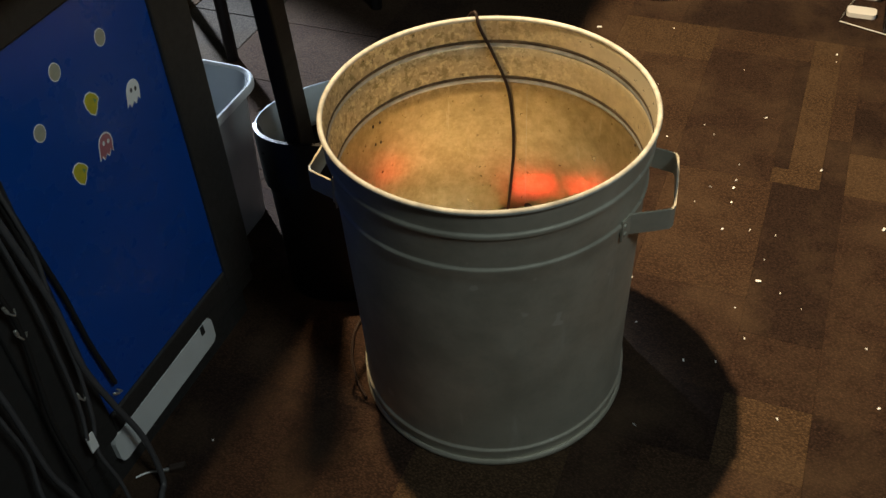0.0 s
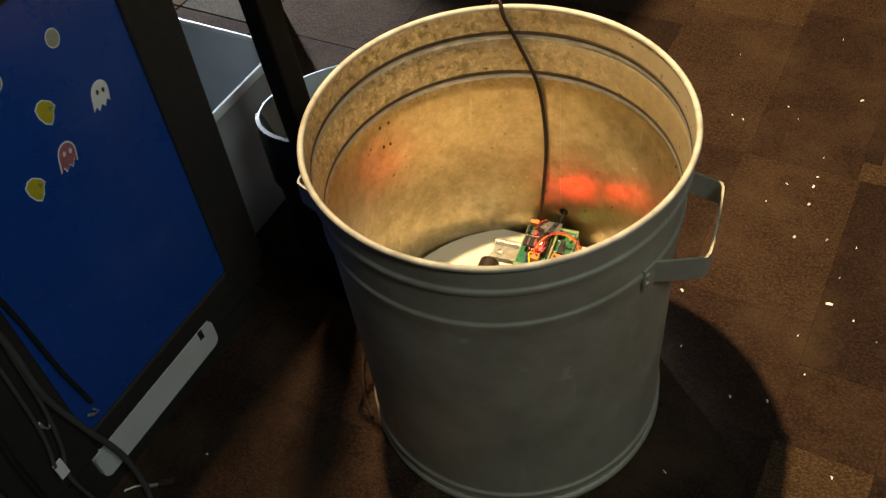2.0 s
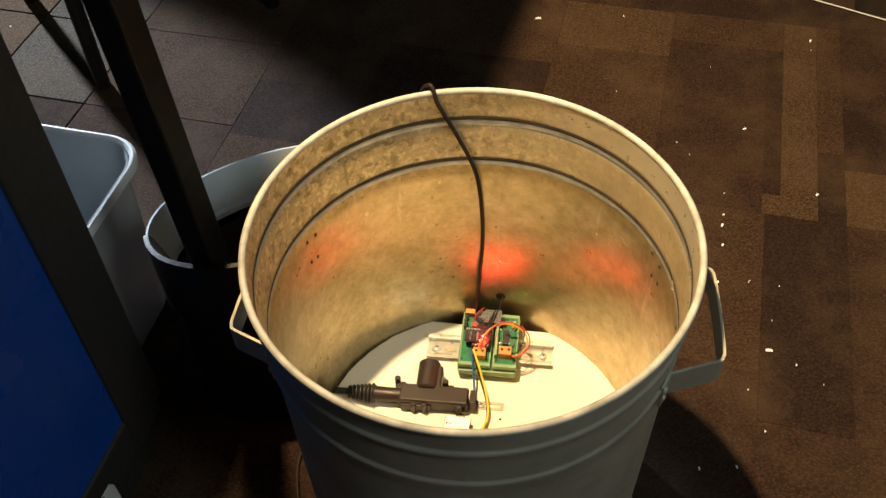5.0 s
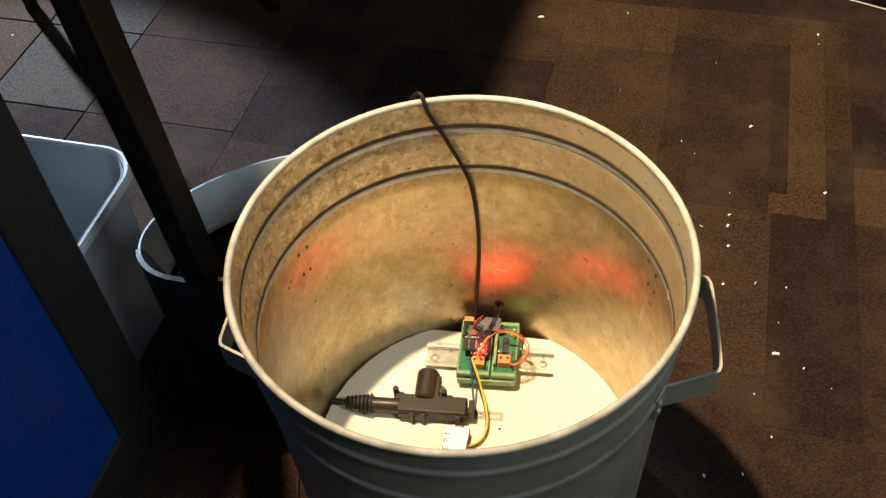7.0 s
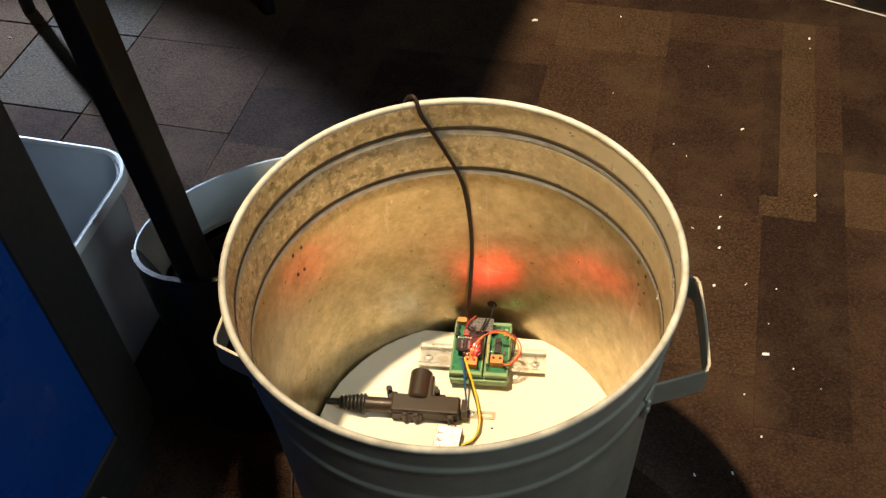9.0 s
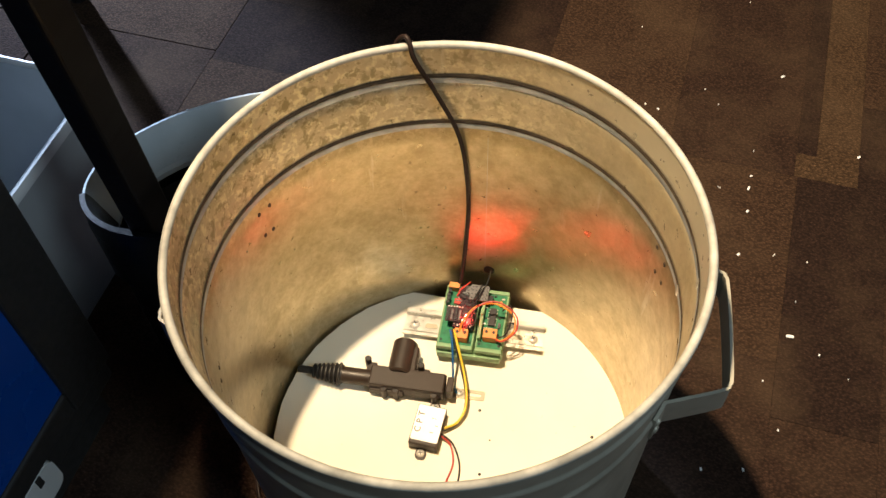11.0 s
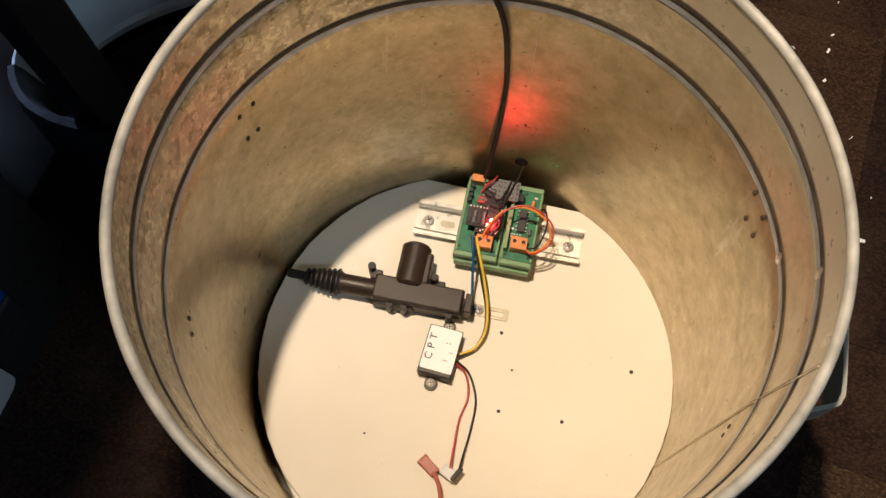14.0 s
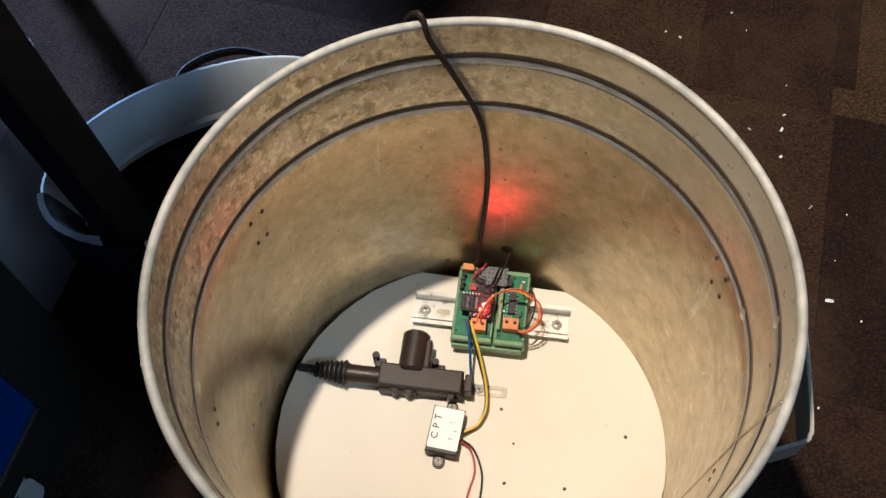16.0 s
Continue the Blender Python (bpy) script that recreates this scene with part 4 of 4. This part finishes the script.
def oval(z, a, b):
    pts = []
    for k in range(64):
        t = 2 * math.pi * k / 64
        c, q = math.cos(t), math.sin(t)
        pts.append((a * math.copysign(abs(c) ** 0.95, c), b * math.copysign(abs(q) ** 0.95, q), z))
    return pts


A, B = 0.1385, 0.0825
part("bin_shell", loft([oval(0.0, A * 0.93, B * 0.92), oval(0.004, A * 0.945, B * 0.935), oval(0.240, A * 0.965, B * 0.955), oval(0.242, A - 0.002, B - 0.002), oval(0.305, A, B), oval(0.307, A - 0.0008, B - 0.0008), oval(0.304, A - 0.0016, B - 0.0016), oval(0.238, A * 0.93, B * 0.91), oval(0.010, A * 0.84, B * 0.83)]), LINER, pail, "dark grey plastic bin body", smooth=True)
part("collar", loft([oval(0.258, A - 0.012, B - 0.011), oval(0.304, A - 0.0018, B - 0.0018), oval(0.3085, A - 0.0012, B - 0.0012), oval(0.3085, A - 0.0032, B - 0.0032), oval(0.306, A - 0.0045, B - 0.0045), oval(0.262, A - 0.017, B - 0.016), oval(0.259, A - 0.021, B - 0.020), oval(0.253, A - 0.021, B - 0.020), oval(0.253, A - 0.016, B - 0.015), oval(0.258, A - 0.012, B - 0.011)], False, False), PAIL_PLASTIC, pail, "blue-grey plastic collar ring", smooth=True)
# added black strip, stands in for the shade on the near rim
rings = []
for k in range(33):
    t = radians(172 + 176 * k / 32)
    c, q = math.cos(t), math.sin(t)
    wave = 0.0012 * math.sin(5.3 * k) + 0.0008 * math.sin(2.1 * k)
    rings.append([((A + d) * c, (B + d) * q, z) for d, z in ((0.001 + wave, 0.215 + 3 * wave), (0.0022 + wave, 0.300), (0.0012, 0.3105), (-0.004, 0.3112), (-0.0075 + wave, 0.305), (-0.0225 + wave, 0.250), (-0.0235, 0.250), (-0.006, 0.299), (-0.0005, 0.298), (-0.0005, 0.215 + 3 * wave))])
part("rim_shade_strip", loft(rings), LINER, pail, "black strip added to darken the near rim", smooth=True)
part("liner", loft([oval(0.020, A * 0.80, B * 0.79), oval(0.14, A * 0.83, B * 0.76), oval(0.236, A * 0.84, B * 0.74), oval(0.244, A * 0.82, B * 0.72), oval(0.24, A * 0.80, B * 0.70), oval(0.03, A * 0.76, B * 0.72)]), LINER, pail, "crinkled black bag liner", smooth=True)

# ---------------------------------------------------------------- black legs beyond the bins, with an unseen top for shade
stool = thing("shade_table", pose(0, 0, 0), "thin black legs under an unseen dark top added for shade", "table")
# unseen top, added and outlined to block the warm lamp
part("tabletop", plate([(-1.15, -0.04), (-0.345, -0.04), (-0.329, 0.18), (-0.280, 0.36), (-0.270, 0.54), (-0.235, 1.30), (-1.15, 1.30)], 1.22, 1.25), EDGING, stool)
for lx, ly in ((-0.598, 0.905), (-0.806, 0.613), (-1.073, 0.826)):
    part("leg", tube([(lx, ly, 0.0), (lx, ly, 0.6), (lx, ly, 1.22)], 0.013, 3, 12), BLACK_WOOD, stool)

b = loft([[(x, y - 0.066 * z, z) for x, y in rounded_outline(-0.306, -0.279, 0.046, 0.081, 0.003, 2)] for z in (0.0, 1.22)])
part("leg", b, BLACK_WOOD, stool, "black stained square leg leaning slightly")
part("leg", box(-1.13, -1.103, -0.030, 0.005, 0, 1.22, 0.003), BLACK_WOOD, stool, "black stained square leg")

# ---------------------------------------------------------------- far side of the carpet
board = thing("foam_board", pose(0, 0, 0), "white foam board box lying on the carpet", "board")
part("board_slab", box(-0.064, 0.457, 1.240, 1.68, 0.0, 0.043, 0.004), WHITE_BOARD, board)
part("board_edge", box(0.457, 0.465, 1.240, 1.68, 0.0, 0.047, 0.002), EDGING, board)
coil = thing("coiled_cable", pose(0, 0, 0), "coil of white cable lying on the carpet", "cable")
for k, (cx, cy, rx, ry) in enumerate(((-0.028, 1.184, 0.096, 0.073), (-0.171, 1.234, 0.105, 0.086), (-0.038, 1.194, 0.081, 0.059), (-0.238, 1.258, 0.096, 0.074), (-0.190, 1.242, 0.119, 0.091), (-0.024, 1.192, 0.105, 0.063), (-0.219, 1.272, 0.115, 0.081), (-0.200, 1.257, 0.124, 0.096))):
    pts = [(cx + rx * math.cos(a), cy + ry * math.sin(a), 0.007 + 0.004 * k + 0.003 * math.sin(3 * a)) for a in (2 * math.pi * i / 14 + k for i in range(14))]
    part("cable_loop", tube(pts, 0.0055, 5), WHITE_PLASTIC, coil, smooth=True)
tray = thing("clear_tray", pose(0, 0, 0), "clear plastic tray with thin raised rim", "tray")
part("tray_sheet", box(0.475, 0.86, 1.10, 1.45, 0.0, 0.002), CLEAR, tray)
part("tray_edge", tube([(0.388, 1.127, 0.004), (0.46, 1.104, 0.004), (0.55, 1.075, 0.004), (0.86, 0.98, 0.004)], 0.0013, 5, 8), WHITE_PLASTIC, tray, "thin clear rim")
part("tray_edge", tube([(0.388, 1.127, 0.004), (0.398, 1.18, 0.004), (0.412, 1.238, 0.004)], 0.002, 5, 8), CLEAR, tray)
pad = thing("white_pad", pose(0.4285, 1.175, 0), "small white plastic pad on the carpet", "pad")
part("pad_body", plate(rounded_outline(-0.030, 0.030, -0.017, 0.017, 0.010), 0.0, 0.010), WHITE_PLASTIC, pad)

loose = thing("loose_cable", pose(0, 0, 0), "thin black cable looped on the carpet behind the bin", "cable")
part("cable_sheath", tube([(-0.476, 0.369, 0.003), (-0.477, 0.389, 0.003), (-0.472, 0.414, 0.003), (-0.451, 0.44, 0.003), (-0.419, 0.457, 0.003), (-0.381, 0.458, 0.003), (-0.355, 0.45, 0.003)], 0.0022, 6), RUBBER, loose, smooth=True)

# scraps of paper and thread
scraps = ((0.340, 0.285, 9, 4), (0.291, 0.729, 6, 3), (0.267, 0.503, 6, 3), (0.262, 0.088, 4, 2), (0.151, 0.232, 5, 3), (0.181, 0.139, 3, 2), (0.404, 0.598, 5, 3), (0.514, 0.471, 8, 4),
          (0.306, 0.100, 4, 2), (0.222, -0.048, 6, 1), (-0.093, 0.964, 11, 5), (0.267, 0.390, 4, 3), (0.395, 0.995, 5, 3), (0.402, 0.025, 4, 2), (0.505, 0.194, 4, 2), (0.529, 0.088, 4, 3), (0.270, 0.463, 4, 3),
          (0.338, 0.158, 3, 2), (-1.065, 0.737, 5, 4), (0.229, 0.494, 5, 1), (-0.317, -0.266, 3, 2), (0.310, 0.401, 5, 1),
          (0.061, 1.003, 3, 2), (0.186, 0.673, 2, 2), (0.266, 0.571, 2, 2), (0.268, 0.525, 4, 2), (0.227, 0.883, 2, 1), (0.075, 0.782, 2, 1), (0.208, 0.648, 2, 1), (0.342, 0.337, 2, 2), (0.351, 0.401, 2, 2), (0.375, 0.269, 3, 2), (0.315, 0.216, 2, 2), (0.409, 0.245, 2, 1), (0.396, 0.966, 2, 2), (0.211, 0.446, 2, 2), (-0.026, 0.655, 4, 3), (0.108, 0.621, 3, 2), (0.127, 0.616, 4, 2))
for k, (x, y, w, h) in enumerate(scraps):
    sc = thing("paper_scrap", pose(x, y, 0.0002, 0, 0, 37 * k % 180), "tiny white paper scrap on the carpet", "scrap", "scraps on the carpet")
    w, h = w * (0.0005 if w > 3 else 0.0004), h * 0.0005
    b = bmesh.new()
    top = [b.verts.new(p) for p in ((-w, -h, 0.001), (w * 0.3, -h * 1.1, 0.0022), (w, -h * 0.5, 0.0012), (w * 0.9, h, 0.0018), (-w * 0.2, h * 0.8, 0.0028), (-w, h * 0.9, 0.0008))]
    f = b.faces.new(top)
    bmesh.ops.recalc_face_normals(b, faces=b.faces)
    r = bmesh.ops.extrude_face_region(b, geom=[f])
    bmesh.ops.translate(b, vec=(0, 0, -0.0008), verts=[v for v in r["geom"] if isinstance(v, bmesh.types.BMVert)])
    part("scrap_sheet", b, PAPER, sc)

# ---------------------------------------------------------------- lamps on the ceiling
fixture = thing("ceiling_lamp", pose(*WARM), "small black ceiling spot lamp", "lamp")
part("lamp_stem", cylinder(0.012, 0.82, at=(0, 0, 0.08), steps=16), EDGING, fixture)
part("lamp_shade", lathe([(0.075, 0.0), (0.078, 0.0), (0.06, 0.09), (0.0, 0.095), (0.0, 0.09), (0.055, 0.085)], 32), EDGING, fixture)

# ---------------------------------------------------------------- carpet pieces
CARPET_TONES = (carpet_tone("a", (0.026, 0.0143, 0.0105)), carpet_tone("b", (0.036, 0.0196, 0.0132)), carpet_tone("c", (0.049, 0.0275, 0.0165)), carpet_tone("d", (0.067, 0.040, 0.0215)), carpet_tone("e", (0.066, 0.055, 0.044)))
rng = random.Random(7)
TILE, TX, TY = 0.4925, -0.0464, 0.542
meshes = {}


def carpet_piece(x0, x1, y0, y1, tone, gap=0.0001):
    key = (round(x1 - x0, 3), round(y1 - y0, 3), tone)
    if key not in meshes:
        w, d = (x1 - x0) / 2 - gap, (y1 - y0) / 2 - gap
        e = 0.0003
        b = loft([[(sx * (w - i), sy * (d - i), z) for sx, sy in ((-1, -1), (1, -1), (1, 1), (-1, 1))] for i, z in ((0, -0.0075), (0, -e), (e * 0.5, 0.0))])
        mesh = bpy.data.meshes.new("carpet_piece")
        b.to_mesh(mesh)
        b.free()
        mesh.materials.append(CARPET_TONES[tone])
        meshes[key] = mesh
    ob = new("carpet_piece", meshes[key])
    ob.location = ((x0 + x1) / 2, (y0 + y1) / 2, rng.uniform(-0.0005, 0.0))
    ob.parent = floor


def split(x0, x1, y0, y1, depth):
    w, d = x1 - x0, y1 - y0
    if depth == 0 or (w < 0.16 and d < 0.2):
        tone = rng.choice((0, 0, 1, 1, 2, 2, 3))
        # front-left pieces stay dark, the lamp's dimness there put into their tone
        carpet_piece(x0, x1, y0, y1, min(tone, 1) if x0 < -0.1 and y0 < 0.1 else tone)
    elif w > d * rng.uniform(0.5, 0.9):
        c = x0 + w * rng.choice((0.3, 0.4, 0.6, 0.7))
        split(x0, c, y0, y1, depth - 1)
        split(c, x1, y0, y1, depth - 1)
    else:
        c = y0 + d * rng.choice((0.25, 0.4, 0.6, 0.75))
        split(x0, x1, y0, c, depth - 1)
        split(x0, x1, c, y1, depth - 1)


KNOWN = ((-0.0464, 0.1538, 0.5419, 0.8988, 2), (-0.0464, 0.1538, 0.8988, 1.0387, 3), (0.1538, 0.3228, 0.5419, 0.9519, 1), (0.1538, 0.3494, 0.9519, 1.0387, 2), (0.3228, 0.3494, 0.5853, 0.9519, 0), (0.3494, 0.4054, 0.5853, 1.0387, 3),
         (0.3228, 0.4054, 0.5419, 0.5853, 3), (0.4054, 0.4461, 0.5419, 0.6982, 0), (0.4054, 0.4461, 0.6982, 1.0387, 2))
for i in range(-4, 4):
    for j in range(-4, 4):
        ax, ay = TX + i * TILE, TY + j * TILE
        if (i, j) == (0, 0):
            for row in KNOWN:
                carpet_piece(*row)
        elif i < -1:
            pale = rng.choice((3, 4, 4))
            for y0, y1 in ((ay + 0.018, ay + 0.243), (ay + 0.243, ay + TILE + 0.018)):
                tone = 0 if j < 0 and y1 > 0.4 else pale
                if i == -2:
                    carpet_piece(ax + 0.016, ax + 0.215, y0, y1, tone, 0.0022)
                    # browner beyond the leg, part of the shade there put into the tone
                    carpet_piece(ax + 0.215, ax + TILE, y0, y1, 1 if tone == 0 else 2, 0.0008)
                else:
                    carpet_piece(ax + 0.016, ax + TILE + 0.016, y0, y1, tone, 0.0022)
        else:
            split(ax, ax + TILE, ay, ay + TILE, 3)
